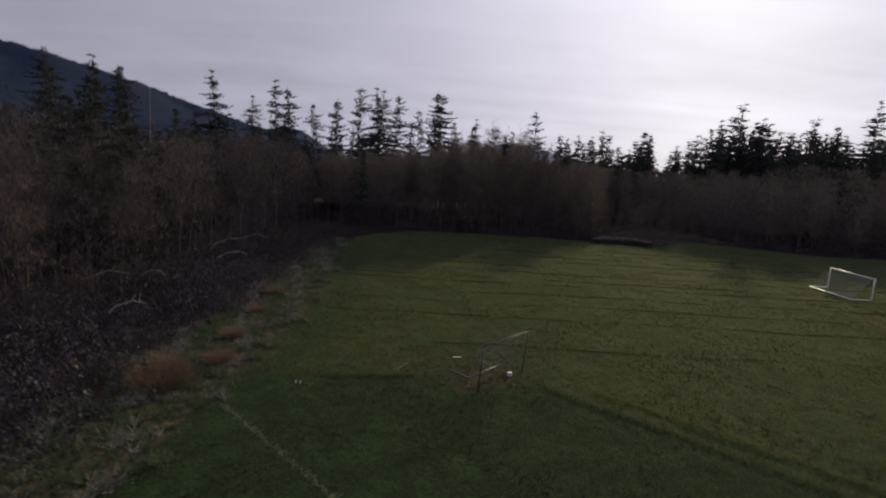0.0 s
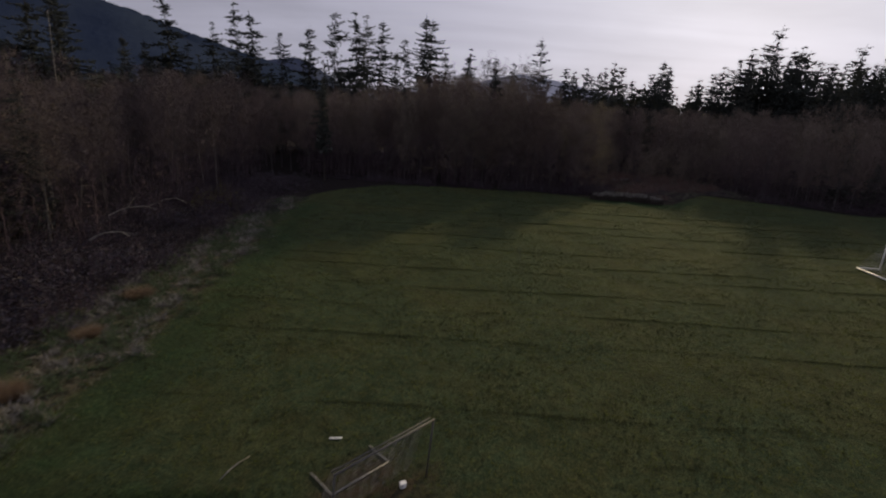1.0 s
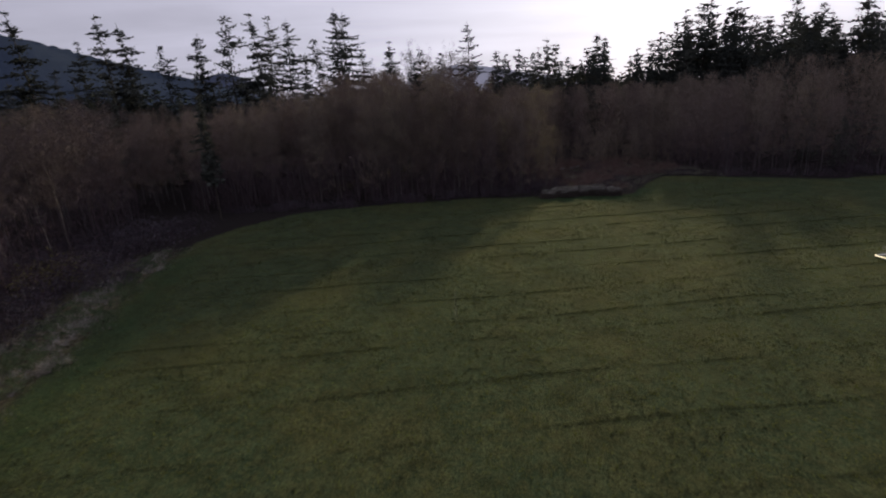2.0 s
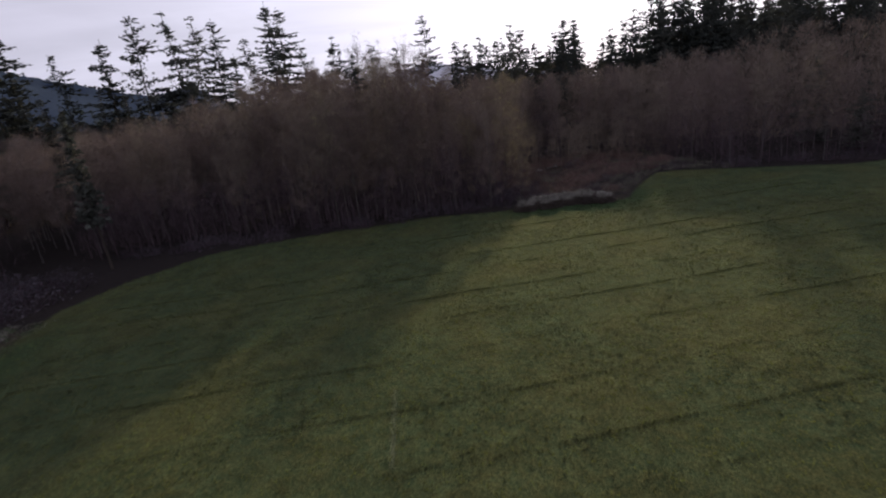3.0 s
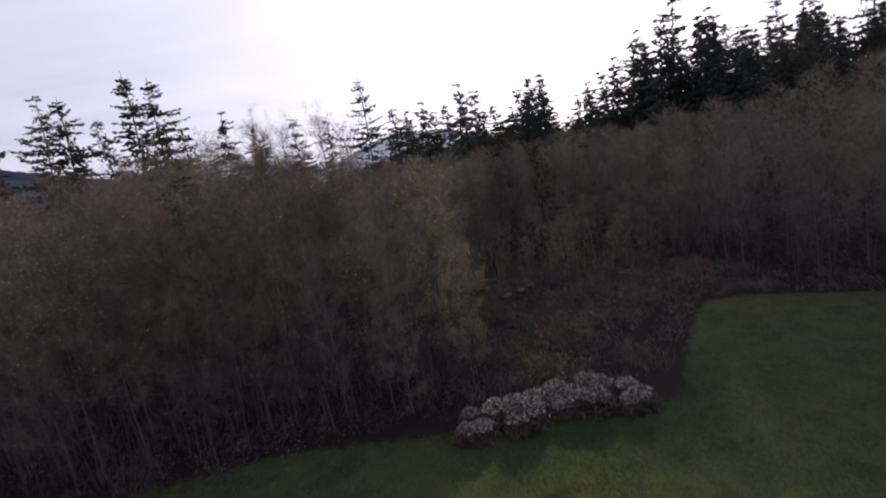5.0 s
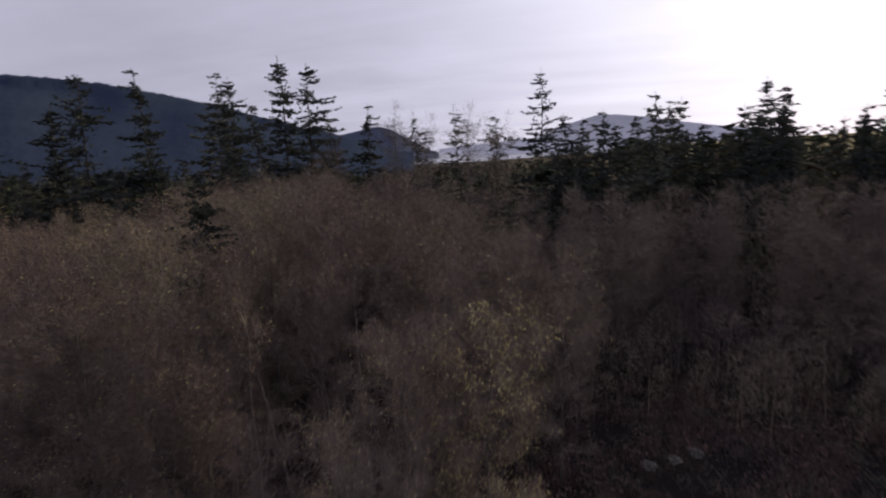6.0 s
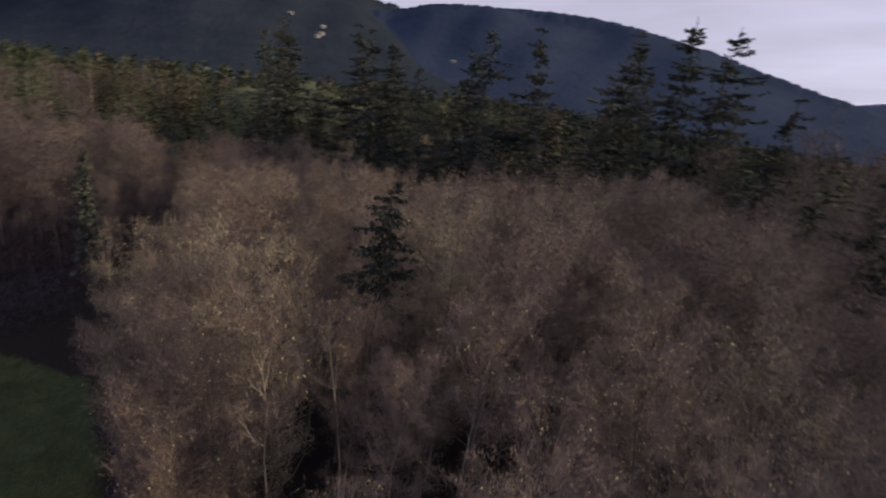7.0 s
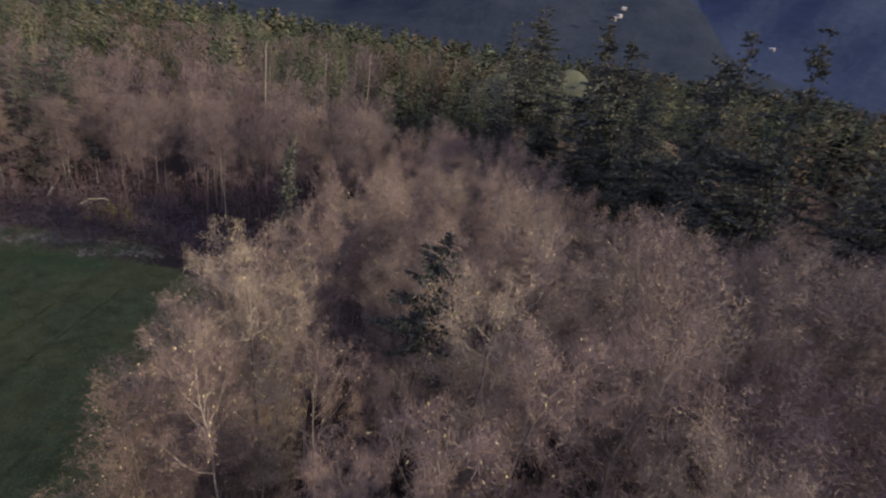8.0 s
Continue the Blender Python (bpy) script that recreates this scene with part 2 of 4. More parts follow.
NET = mat_paint("dark_net_cord", (0.16, 0.155, 0.15), 0.0, 0.8)
NETPALE = mat_paint("pale_net_cord", (0.42, 0.43, 0.46), 0.0, 0.8)
# distance haze is mixed into these forest colours, bluer and paler farther off
HILL_NEAR = mat_hill("near_hill_forest_hazed", (0.012, 0.017, 0.025), (0.024, 0.030, 0.041), 0.02)
HILL_MAIN = mat_hill("blue_ridge_forest_hazed", (0.019, 0.027, 0.047), (0.030, 0.041, 0.068), 0.012)
HILL_FAR = mat_hill("far_headland_forest_hazed", (0.045, 0.055, 0.085), (0.075, 0.085, 0.12), 0.01)
HILL_ISLE = mat_hill("distant_island_forest_hazed", (0.36, 0.37, 0.42), (0.46, 0.465, 0.51), 0.01)
KNOLL = mat_hill("mossy_rock", (0.026, 0.032, 0.021), (0.088, 0.092, 0.066), 0.15, 0.4)
WATER = mat_water()
ROOF = mat_paint("grey_roof", (0.20, 0.20, 0.21), 0.0, 0.7)
SIDING = mat_paint("pale_siding", (0.18, 0.178, 0.175), 0.0, 0.8)


# ---- mesh helpers ----
np.random.seed(5)


def mesh_of(name, verts, faces, *mats, smooth=False):
    me = bpy.data.meshes.new(name)
    me.from_pydata([tuple(v) for v in verts], [], [tuple(f) for f in faces])
    for m in mats:
        me.materials.append(m)
    if smooth:
        me.shade_smooth()
    return me


def part(name, me, parent, label=""):
    ob = new(name, me)
    ob.parent = parent
    if label:
        tagged(ob, label)
    return ob


class Build:
    """Collects vertices and faces of one mesh."""

    def __init__(self):
        self.v, self.f, self.n = [], [], 0

    def add(self, verts, faces):
        self.v.append(np.asarray(verts, float))
        self.f.append(np.asarray(faces, int) + self.n)
        self.n += len(verts)

    def tube(self, pts, radii, sides=6, caps=False):
        pts = np.asarray(pts, float)
        n = len(pts)
        d = np.gradient(pts, axis=0)
        d /= np.linalg.norm(d, axis=1)[:, None] + 1e-9
        ref = np.array([0.0, 0, 1]) if abs(d[0][2]) < 0.9 else np.array([1.0, 0, 0])
        u = np.cross(d, ref)
        u /= np.linalg.norm(u, axis=1)[:, None] + 1e-9
        w = np.cross(d, u)
        a = np.linspace(0, 2 * np.pi, sides, endpoint=False)
        ring = u[:, None, :] * np.cos(a)[None, :, None] + w[:, None, :] * np.sin(a)[None, :, None]
        verts = (pts[:, None, :] + ring * np.asarray(radii, float)[:, None, None]).reshape(-1, 3)
        i, j = np.meshgrid(np.arange(n - 1), np.arange(sides), indexing="ij")
        k = (j + 1) % sides
        quads = np.stack([i * sides + j, i * sides + k, (i + 1) * sides + k, (i + 1) * sides + j], -1).reshape(-1, 4)
        tris = np.concatenate([quads[:, [0, 1, 2]], quads[:, [0, 2, 3]]])
        if caps:
            fan = np.array([[0, q + 1, q] for q in range(1, sides - 1)])
            tris = np.concatenate([tris, fan, fan[:, ::-1] + (n - 1) * sides])
        self.add(verts, tris)

    def spikes(self, p0, p1, r):
        """Slim three-sided twigs from p0 to p1."""
        p0, p1 = np.asarray(p0, float), np.asarray(p1, float)
        n = len(p0)
        d = p1 - p0
        u = np.cross(d, np.random.normal(size=(n, 3)))
        u /= np.linalg.norm(u, axis=1)[:, None] + 1e-9
        w = np.cross(d / (np.linalg.norm(d, axis=1)[:, None] + 1e-9), u)
        r = np.broadcast_to(np.asarray(r, float), (n,))[:, None]
        ring = [p0 + r * (u * math.cos(a) + w * math.sin(a)) for a in (0, 2.0944, 4.1888)]
        verts = np.stack([*ring, p1], 1).reshape(-1, 3)
        base = np.arange(n)[:, None] * 4
        self.add(verts, np.concatenate([base + [0, 1, 3], base + [1, 2, 3], base + [2, 0, 3]]))

    def twigs(self, p0, p1, r):
        """Finest twigs: a tapering sliver each, turned at random."""
        n = len(p0)
        u = np.cross(p1 - p0, np.random.normal(size=(n, 3)))
        u *= np.broadcast_to(np.asarray(r, float), (n,))[:, None] * 1.25 / (np.linalg.norm(u, axis=1)[:, None] + 1e-9)
        verts = np.stack([p0 + u, p0 - u, p1], 1).reshape(-1, 3)
        self.add(verts, np.arange(3 * n).reshape(-1, 3))

    def blades(self, p, d, side, fold=0.25):
        """Leaf-shaped pieces: a folded lozenge at p, along d, as wide as side."""
        p, d, side = np.asarray(p, float), np.asarray(d, float), np.asarray(side, float)
        up = np.cross(d, side)
        up *= (np.linalg.norm(side, axis=1) / (np.linalg.norm(up, axis=1) + 1e-9))[:, None] * fold
        verts = np.stack([p, p + d * 0.45 + side - up, p + d, p + d * 0.45 - side - up], 1).reshape(-1, 3)
        base = np.arange(len(p))[:, None] * 4
        self.add(verts, np.concatenate([base + [0, 1, 2], base + [0, 2, 3]]))

    def mesh(self, name, *mats, smooth=False):
        return mesh_of(name, np.concatenate(self.v), np.concatenate(self.f), *mats, smooth=smooth)


def bevel_box(sx, sy, sz, bevel, mat, name):
    bm = bmesh.new()
    bmesh.ops.create_cube(bm, size=1.0)
    bmesh.ops.scale(bm, vec=(sx, sy, sz), verts=bm.verts)
    bmesh.ops.bevel(bm, geom=list(bm.edges), offset=bevel, segments=2, affect="EDGES", profile=0.5)
    me = bpy.data.meshes.new(name)
    bm.to_mesh(me)
    bm.free()
    me.materials.append(mat)
    return me


def unit(a):
    return a / (np.linalg.norm(a, axis=-1, keepdims=True) + 1e-9)


def jitter(rng, n, s=1.0):
    return rng.normal(size=(n, 3)) * s


# ---- ground ----
LEFT_EDGE = [(-60, -8.6), (12, -8.5), (30, -8.2), (45, -9.4), (55, -10.8), (64, -10.6), (69, -7.8), (72, -4.5)]
FAR_EDGE = [(-10, 66.5), (-7, 70.5), (-4, 72.8), (4, 74.0), (15, 74.0), (22, 71.8), (30.6, 70.15), (31.5, 70.2), (33.2, 72.5), (36.0, 75.7), (39.2, 78.8), (42, 78.2), (46, 75), (53, 70.2), (66, 69.5), (120, 69.0)]


def inside_field(x, y):
    """How far (x, y) lies inside the mown field, in metres (negative outside)."""
    ex = np.interp(y, [p[0] for p in LEFT_EDGE], [p[1] for p in LEFT_EDGE])
    fy = np.interp(x, [p[0] for p in FAR_EDGE], [p[1] for p in FAR_EDGE])
    return np.minimum(np.minimum(x - ex, fy - y), 110 - x)


def dist_to(x, y, a, b):
    a, b = np.array(a), np.array(b)
    t = np.clip(((x - a[0]) * (b - a)[0] + (y - a[1]) * (b - a)[1]) / ((b - a) @ (b - a)), 0, 1)
    return np.hypot(x - a[0] - t * (b - a)[0], y - a[1] - t * (b - a)[1])


def wavy(x, y):
    return 0.5 + 0.25 * (np.sin(x * 1.7 + y * 0.6) + np.sin(y * 1.9 - x * 0.8 + 1.3) * np.cos(x * 0.7))


def ground_z(x, y):
    return 0.035 * np.sin(x * 0.31 + 0.5) * np.cos(y * 0.27) + 0.02 * np.sin(x * 0.9 + y * 0.7)


def lush_and_sunlit(x, y):
    """1 where the turf is greener: behind the small goal's line, along the left edge and in the painted sunlit strip by
    the far hedge.
    """
    line = np.interp(x, [-20, -4, 4.5, 12, 20, 60], [20.4, 20.8, 20.5, 14.2, 8.5, -14])
    near = np.clip(0.5 + (line - y) / 2.2, 0, 1)
    side = np.clip(1.0 - np.abs(inside_field(x, y) - 1.5) / 3.0, 0, 1) * np.clip((66 - y) / 10, 0, 1) * 0.62
    # sunlit strip before the hedge, put into the turf colour as green
    hedge = 0.9 * np.clip(1.4 - np.hypot((x - 28) / 8, (y - 71) / 4.5), 0, 1)
    return np.maximum.reduce([near, side, hedge])


def make_ground():
    far = [-4950, -3000, -1800, -1000, -600, -350, -200, -120, -80, -55]
    xs = np.array(far + [*np.arange(-36, 78, 0.6)] + [84, 92, 102, 112, 130, 180, 300, 600, 1200, 2500, 4950])
    ys = np.array(far[:-2] + [-55, -30] + [*np.arange(-6, 104, 0.6)] + [110, 125, 150, 200, 300, 500, 900, 1600, 3000, 4950])
    X, Y = np.meshgrid(xs, ys)
    Z = ground_z(X, Y)
    verts = np.stack([X, Y, Z], -1).reshape(-1, 3)
    i, j = np.meshgrid(np.arange(len(ys) - 1), np.arange(len(xs) - 1), indexing="ij")
    a = (i * len(xs) + j).ravel()
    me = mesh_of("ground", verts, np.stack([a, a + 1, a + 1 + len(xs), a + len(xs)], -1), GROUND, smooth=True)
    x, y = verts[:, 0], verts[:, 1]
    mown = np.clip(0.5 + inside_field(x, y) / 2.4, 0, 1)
    worn = np.zeros(len(x))
    for a, b, r, s in WORN_AND_SHADE:
        worn = np.maximum(worn, s * np.clip(1.35 - dist_to(x, y, a, b) / r, 0, 1))
    fringe = np.clip(1.6 - np.abs(inside_field(x, y) + 1.6) / 2.2, 0, 1) * (x < -5) * np.clip((62 - y) / 6, 0, 1)
    for name, values in (("mown", mown), ("worn", worn), ("fringe", fringe), ("lush", lush_and_sunlit(x, y))):
        me.attributes.new(name, "FLOAT", "POINT").data.foreach_set("value", values.astype(np.float32))
    tagged(new("ground", me), "flat mown playing field of damp green grass ringed by shade-darkened brown leaf litter", "ground", kind="structure")


# trodden lines, bare patches, and shade painted along the ridge and goal foot: from, to, half width, strength
WORN_AND_SHADE = [((-4.2, 20.6), (-1.0, 20.8), 0.25, 0.5), ((5.0, 19.9), (12.5, 13.5), 0.3, 0.45), ((1.9, 20.8), (2.6, 22.0), 0.95, 1.0),
         ((1.2, 20.0), (2.4, 21.2), 0.6, 0.8), ((3.4, 21.0), (4.4, 21.4), 0.5, 0.7), ((1.9, 19.7), (4.2, 22.0), 0.34, 1.0), ((37.4, 44.5), (37.4, 44.6), 1.3, 0.5)]
make_ground()


def make_water():
    b = Build()
    az = np.radians(np.linspace(-40, 8, 40))
    rows = []
    for r in (1150, 1600, 2400, 4900):
        rr = r + (60 * np.sin(az * 9) + 40 * np.sin(az * 23) if r < 1200 else 0)
        rows.append(np.stack([rr * np.sin(az), rr * np.cos(az), np.full(40, 0.4)], -1))
    verts = np.concatenate(rows)
    i, j = np.meshgrid(np.arange(3), np.arange(39), indexing="ij")
    a = (i * 40 + j).ravel()
    b.add(verts, np.concatenate([np.stack([a, a + 1, a + 41], -1), np.stack([a, a + 41, a + 40], -1)]))
    tagged(new("water", b.mesh("water", WATER)), "pale grey sea inlet seen between the treetops", "water", kind="structure")


make_water()


def make_hill(name, profile, r0, r1, r2, mat, label, trees=4.0, eye=18.0, seed=1):
    """A wooded ridge: angles from the y axis, and the heights at which its crest shows, in degrees."""
    rng = np.random.default_rng(seed)
    n, m = 240, 44
    az = np.linspace(profile[0][0], profile[-1][0], n)
    el = np.interp(az, [p[0] for p in profile], [p[1] for p in profile])
    soft = np.ones(5) / 5
    el = np.convolve(np.pad(el, 2, mode="edge"), soft, "valid")
    crest = np.maximum(r1 * np.tan(np.radians(el)) + eye, 0.0)
    rows = []
    for k in range(m):
        s = k / (m - 1)
        r = r0 + (r1 - r0) * s / 0.76 if s < 0.76 else r1 + (r2 - r1) * (s - 0.76) / 0.24
        up = (s / 0.76) ** 1.2 if s <= 0.76 else 1 - ((s - 0.76) / 0.24) ** 2
        folds = 1 + 0.06 * np.sin(az * 0.32 + k * 0.11 + seed) * np.sin(s * 3.14) + 0.02 * np.sin(az * 0.9 - k * 0.17)
        h = crest * (np.minimum(up * folds, 0.97) if s < 0.70 else up) + rng.random(n) * trees * (0.15 if s < 0.70 else 1.0)
        a = np.radians(az)
        rows.append(np.stack([24 + r * np.sin(a), 75 + r * np.cos(a), h - 1.0], -1))
    i, j = np.meshgrid(np.arange(m - 1), np.arange(n - 1), indexing="ij")
    a = (i * n + j).ravel()
    me = mesh_of(name, np.concatenate(rows), np.stack([a, a + 1, a + 1 + n, a + n], -1), mat, smooth=True)
    tagged(new(name, me), label, "hill", kind="structure")


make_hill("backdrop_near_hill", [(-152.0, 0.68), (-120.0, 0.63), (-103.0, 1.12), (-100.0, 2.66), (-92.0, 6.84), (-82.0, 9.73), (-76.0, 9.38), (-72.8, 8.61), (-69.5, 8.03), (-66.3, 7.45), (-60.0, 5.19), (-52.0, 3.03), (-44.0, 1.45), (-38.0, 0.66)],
          430, 1000, 1400, HILL_NEAR, "near dark wooded mountain slope with a blue haze tint", 7.0, seed=3)
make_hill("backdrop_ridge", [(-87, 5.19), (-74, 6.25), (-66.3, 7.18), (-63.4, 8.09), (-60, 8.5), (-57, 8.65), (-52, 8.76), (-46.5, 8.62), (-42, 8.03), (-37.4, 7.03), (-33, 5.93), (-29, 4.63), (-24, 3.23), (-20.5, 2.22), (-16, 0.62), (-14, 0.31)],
          520, 880, 1350, HILL_MAIN, "long wooded mountain ridge coloured blue for haze", 4.0, seed=4)
make_hill("backdrop_headland", [(-26.0, 2.06), (-20.4, 3.05), (-17.7, 3.54), (-16.2, 3.14), (-14.0, 1.83), (-12.5, 0.82), (-11.0, 0.32)], 3200, 3600, 4000, HILL_FAR, "small headland across the water coloured blue for haze", 5.0, seed=5)
make_hill("backdrop_island", [(-11.0, 0.67), (-8.0, 0.9), (-4.0, 1.08), (0.5, 1.35), (2.7, 2.34), (4.5, 2.83), (6.8, 3.31), (10.0, 2.89), (13.0, 2.26), (17.0, 1.43), (22.0, 0.58)], 4200, 4500, 4800, HILL_ISLE, "island hills on the horizon coloured pale for haze", 6.0, seed=6)


# ---- trees ----
def alder_meshes(seed, h, limbs, subs, twigs, leaves, twig_r=0.008, wide=0.19, low=0.12, bark=None, twig=None, stout=1.0, reach_of_twigs=1.0, clump=0.085, branch=None):
    """A leafless alder with a rounded fuzzy crown, h metres high. Returns its part meshes."""
    rng = np.random.default_rng(seed)
    lean = rng.normal(size=2) * 0.03 * h
    zs = np.linspace(0, 0.88, 9)
    bend = np.cumsum(rng.normal(size=(9, 2)) * 0.012 * h, axis=0) * zs[:, None]
    stem = np.stack([lean[0] * zs ** 1.5 + bend[:, 0], lean[1] * zs ** 1.5 + bend[:, 1], zs * h - 0.15], -1)
    trunk = Build()
    trunk.tube(stem, np.interp(zs, [0, 0.06, 0.88], [0.0085 * h, 0.006 * h, 0.001 * h]) * stout, 6)
    limb, crown = Build(), Build()
    tips, ways = [], []
    up = np.array([0, 0, 1.0])
    lobes = rng.uniform(0, 6.28, 3)

    def axis(s):
        return np.stack([np.interp(s, zs, stem[:, k]) for k in range(3)], -1)

    def girth(s, a):
        """Half width of the rounded crown at the height s, towards the angle a."""
        dome = np.where(s < 0.70, 0.66 + 0.34 * np.clip(s / 0.70, 0, 1), np.sqrt(np.clip(1 - ((s - 0.70) / 0.31) ** 2, 0.01, 1)))
        return wide * h * dome * (1 + 0.14 * np.sin(2 * a + lobes[0] + 5 * s) + 0.10 * np.sin(3 * a + lobes[1] - 7 * s))

    for i in range(limbs):
        s = low + (0.84 - low) * ((i + rng.random()) / limbs) ** 0.8
        base = axis(s)
        a = i * 2.4 + rng.normal() * 0.5
        top = min(0.96, s + rng.uniform(0.02, 0.20))
        reach = float(girth(top, a)) * rng.uniform(0.55, 0.95)
        out = np.array([math.cos(a), math.sin(a), 0])
        t = np.linspace(0, 1, 4)[:, None]
        pts = base + out * reach * t ** 0.8 + up * (top - s) * h * t ** 1.3 + jitter(rng, 4, 0.04 * reach) * t
        r0 = 0.0022 * h * (1.3 - s)
        limb.tube(pts, np.linspace(r0, r0 * 0.25, 4) * 0.8, 3)
        for _ in range(subs):
            u = rng.uniform(0.15, 1.0)
            p = np.array([np.interp(u, t[:, 0], pts[:, k]) for k in range(3)])
            d = unit(out * rng.uniform(-0.2, 0.9) + rng.normal(size=3) * 0.6 + up * 0.8) * rng.uniform(0.4, 1.0) * wide * h * 0.42
            limb.spikes([p], [p + d], r0 * (0.28 if branch is None else 0.42))
            k = rng.uniform(0.05, 1.1, (twigs, 1))
            tips.append(p + d * k + jitter(rng, twigs, clump * wide * h))
            ways.append(unit(unit(d) * 0.35 + out * 0.3 + jitter(rng, twigs, 0.7) + up * 0.35) * rng.uniform(0.15, 0.5, (twigs, 1)) * h / 14)
    # fine shoots round the leader
    k = rng.uniform(0.55, 0.90, limbs * 6)
    tips.append(axis(k) + jitter(rng, len(k), 0.02 * h))
    ways.append(unit(jitter(rng, len(k), 0.7) + up * 0.6) * rng.uniform(0.25, 0.6, (len(k), 1)) * h / 14)
    # keep the crown to its rounded outline
    p = np.concatenate(tips)
    s = np.clip(p[:, 2] / h, 0.02, 1.0)
    mid = axis(s)
    off = p[:, :2] - mid[:, :2]
    far = np.hypot(off[:, 0], off[:, 1]) + 1e-6
    pull = np.minimum(1.0, girth(s, np.arctan2(off[:, 1], off[:, 0])) * rng.uniform(0.8, 1.06, len(p)) / far)
    p[:, :2] = mid[:, :2] + off * pull[:, None]
    p[:, 2] = np.minimum(p[:, 2], h * (0.97 - 0.10 * rng.random(len(p)) ** 2))
    tips = [p]
    p, d = np.concatenate(tips), np.concatenate(ways) * reach_of_twigs
    crown.twigs(p, p + d, rng.uniform(0.6, 1.2, len(p)) * twig_r)
    out = {"trunk": trunk.mesh("trunk", bark or LIMB, smooth=True), "limbwork": limb.mesh("limbwork", branch or (LIMB if twig is None else DARKLIMB)), "crown": crown.mesh("crown", twig or TWIG)}
    if leaves:
        b = Build()
        i = rng.integers(0, len(p), leaves)
        side = unit(jitter(rng, leaves)) * rng.uniform(0.02, 0.042, (leaves, 1))
        b.blades(p[i] + d[i] * rng.uniform(0.5, 1, (leaves, 1)), unit(jitter(rng, leaves) + np.array([0, 0, -0.6])) * rng.uniform(0.06, 0.125, (leaves, 1)), side)
        out["foliage"] = b.mesh("foliage", LEAF)
    return out


def conifer_meshes(seed, h, whorls, per, sprays, wide=0.27, bare=0.10, gap=0.12, lean=0.03, droop=0.25, big=1.0):
    """A fir or hemlock with uneven tiers of drooping boughs, gaps and a thin leader."""
    rng = np.random.default_rng(seed)
    zs = np.linspace(0, 1, 10)
    a0 = rng.uniform(0, 6.28)
    off = np.stack([np.cos(a0) * zs ** 2, np.sin(a0) * zs ** 2], -1) * lean * h + np.cumsum(rng.normal(size=(10, 2)) * 0.004 * h, axis=0) * zs[:, None]
    stem = np.stack([off[:, 0], off[:, 1], zs * h - 0.2], -1)
    trunk, crown = Build(), Build()
    trunk.tube(stem, np.interp(zs, [0, 0.05, 1], [0.012 * h, 0.008 * h, 0.001 * h]), 6)
    P, D, S, A, B, R = [], [], [], [], [], []
    lop = rng.uniform(0, 6.28)
    for i in range(whorls):
        s = bare + (0.985 - bare) * (min(i + 1.3 * rng.random(), whorls - 0.2) / whorls) ** 1.05
        base = np.array([np.interp(s, zs, stem[:, k]) for k in range(3)])
        fit = (1 - s) ** 0.72 * (0.6 + 0.4 * min(1, (s - bare) * 5 + 0.3))
        for j in range(per):
            if rng.random() < gap:
                continue
            a = rng.uniform(0, 6.28)
            L = wide * h * (fit + 0.03) * rng.uniform(0.35, 1.15) * (1 + 0.30 * math.cos(a - lop))
            foot = base + np.array([0, 0, rng.uniform(-0.35, 0.35) * h / whorls])
            out = np.array([math.cos(a), math.sin(a), 0])
            n = max(5, int(sprays * (0.3 + L / (wide * h))))
            t = rng.uniform(0.06, 1.0, (n, 1)) ** 0.8
            rise = rng.uniform(-0.05, 0.42) + 0.5 * max(0, s - 0.75)
            line = lambda q: foot + out * L * q + np.array([0, 0, 1.0]) * L * (rise * q - droop * 2.3 * q ** 2 + droop * 1.75 * q ** 3)
            A += [foot, line(0.5)]
            B += [line(0.55), line(1.02)]
            R += [0.022 + 0.008 * L, 0.016]
            across = np.array([-out[1], out[0], 0])
            sgn = np.where(np.arange(n) % 2, 1.0, -1.0)[:, None]
            d = out * 0.8 + across * sgn * rng.uniform(0.1, 1.0, (n, 1)) + np.array([0, 0, -1.0]) * rng.uniform(-0.45, 0.6, (n, 1)) + jitter(rng, n, 0.22)
            size = (0.42 + 0.17 * L * (1.1 - t) + 0.05 * L) * rng.uniform(0.6, 1.25, (n, 1)) * big
            d = unit(d) * np.minimum(size, 1.6)
            side = unit(np.cross(d, unit(np.array([0, 0, 1.0]) + jitter(rng, n, 0.9)))) * np.linalg.norm(d, axis=1)[:, None] * rng.uniform(0.2, 0.34, (n, 1))
            P.append(line(t) - d * 0.2 + jitter(rng, n, 0.05)), D.append(d), S.append(side)
    # inner needles that hide the stem
    n = whorls * 16
    s = rng.uniform(bare, 0.93, n)
    a = rng.uniform(0, 6.28, n)
    q = wide * h * (1 - s) ** 0.8 * rng.uniform(0.05, 0.55, n)
    P.append(np.stack([np.interp(s, zs, stem[:, 0]) + q * np.cos(a), np.interp(s, zs, stem[:, 1]) + q * np.sin(a), s * h], -1))
    d = unit(jitter(rng, n) + np.array([0, 0, -0.3])) * (0.4 + 1.1 * (1 - s))[:, None] * big
    D.append(d), S.append(unit(np.cross(d, jitter(rng, n))) * np.linalg.norm(d, axis=1)[:, None] * 0.36)
    crown.blades(np.concatenate(P), np.concatenate(D), np.concatenate(S), 0.5)
    crown.spikes(np.array(A), np.array(B), np.array(R))
    return {"trunk": trunk.mesh("trunk", FIRBARK, smooth=True), "crown": crown.mesh("crown", NEEDLE)}


def plant(name, meshes, label, category, group=""):
    root = tagged(new(name), label, category, group)
    for key, me in meshes.items():
        part(key, me, root)
    return root


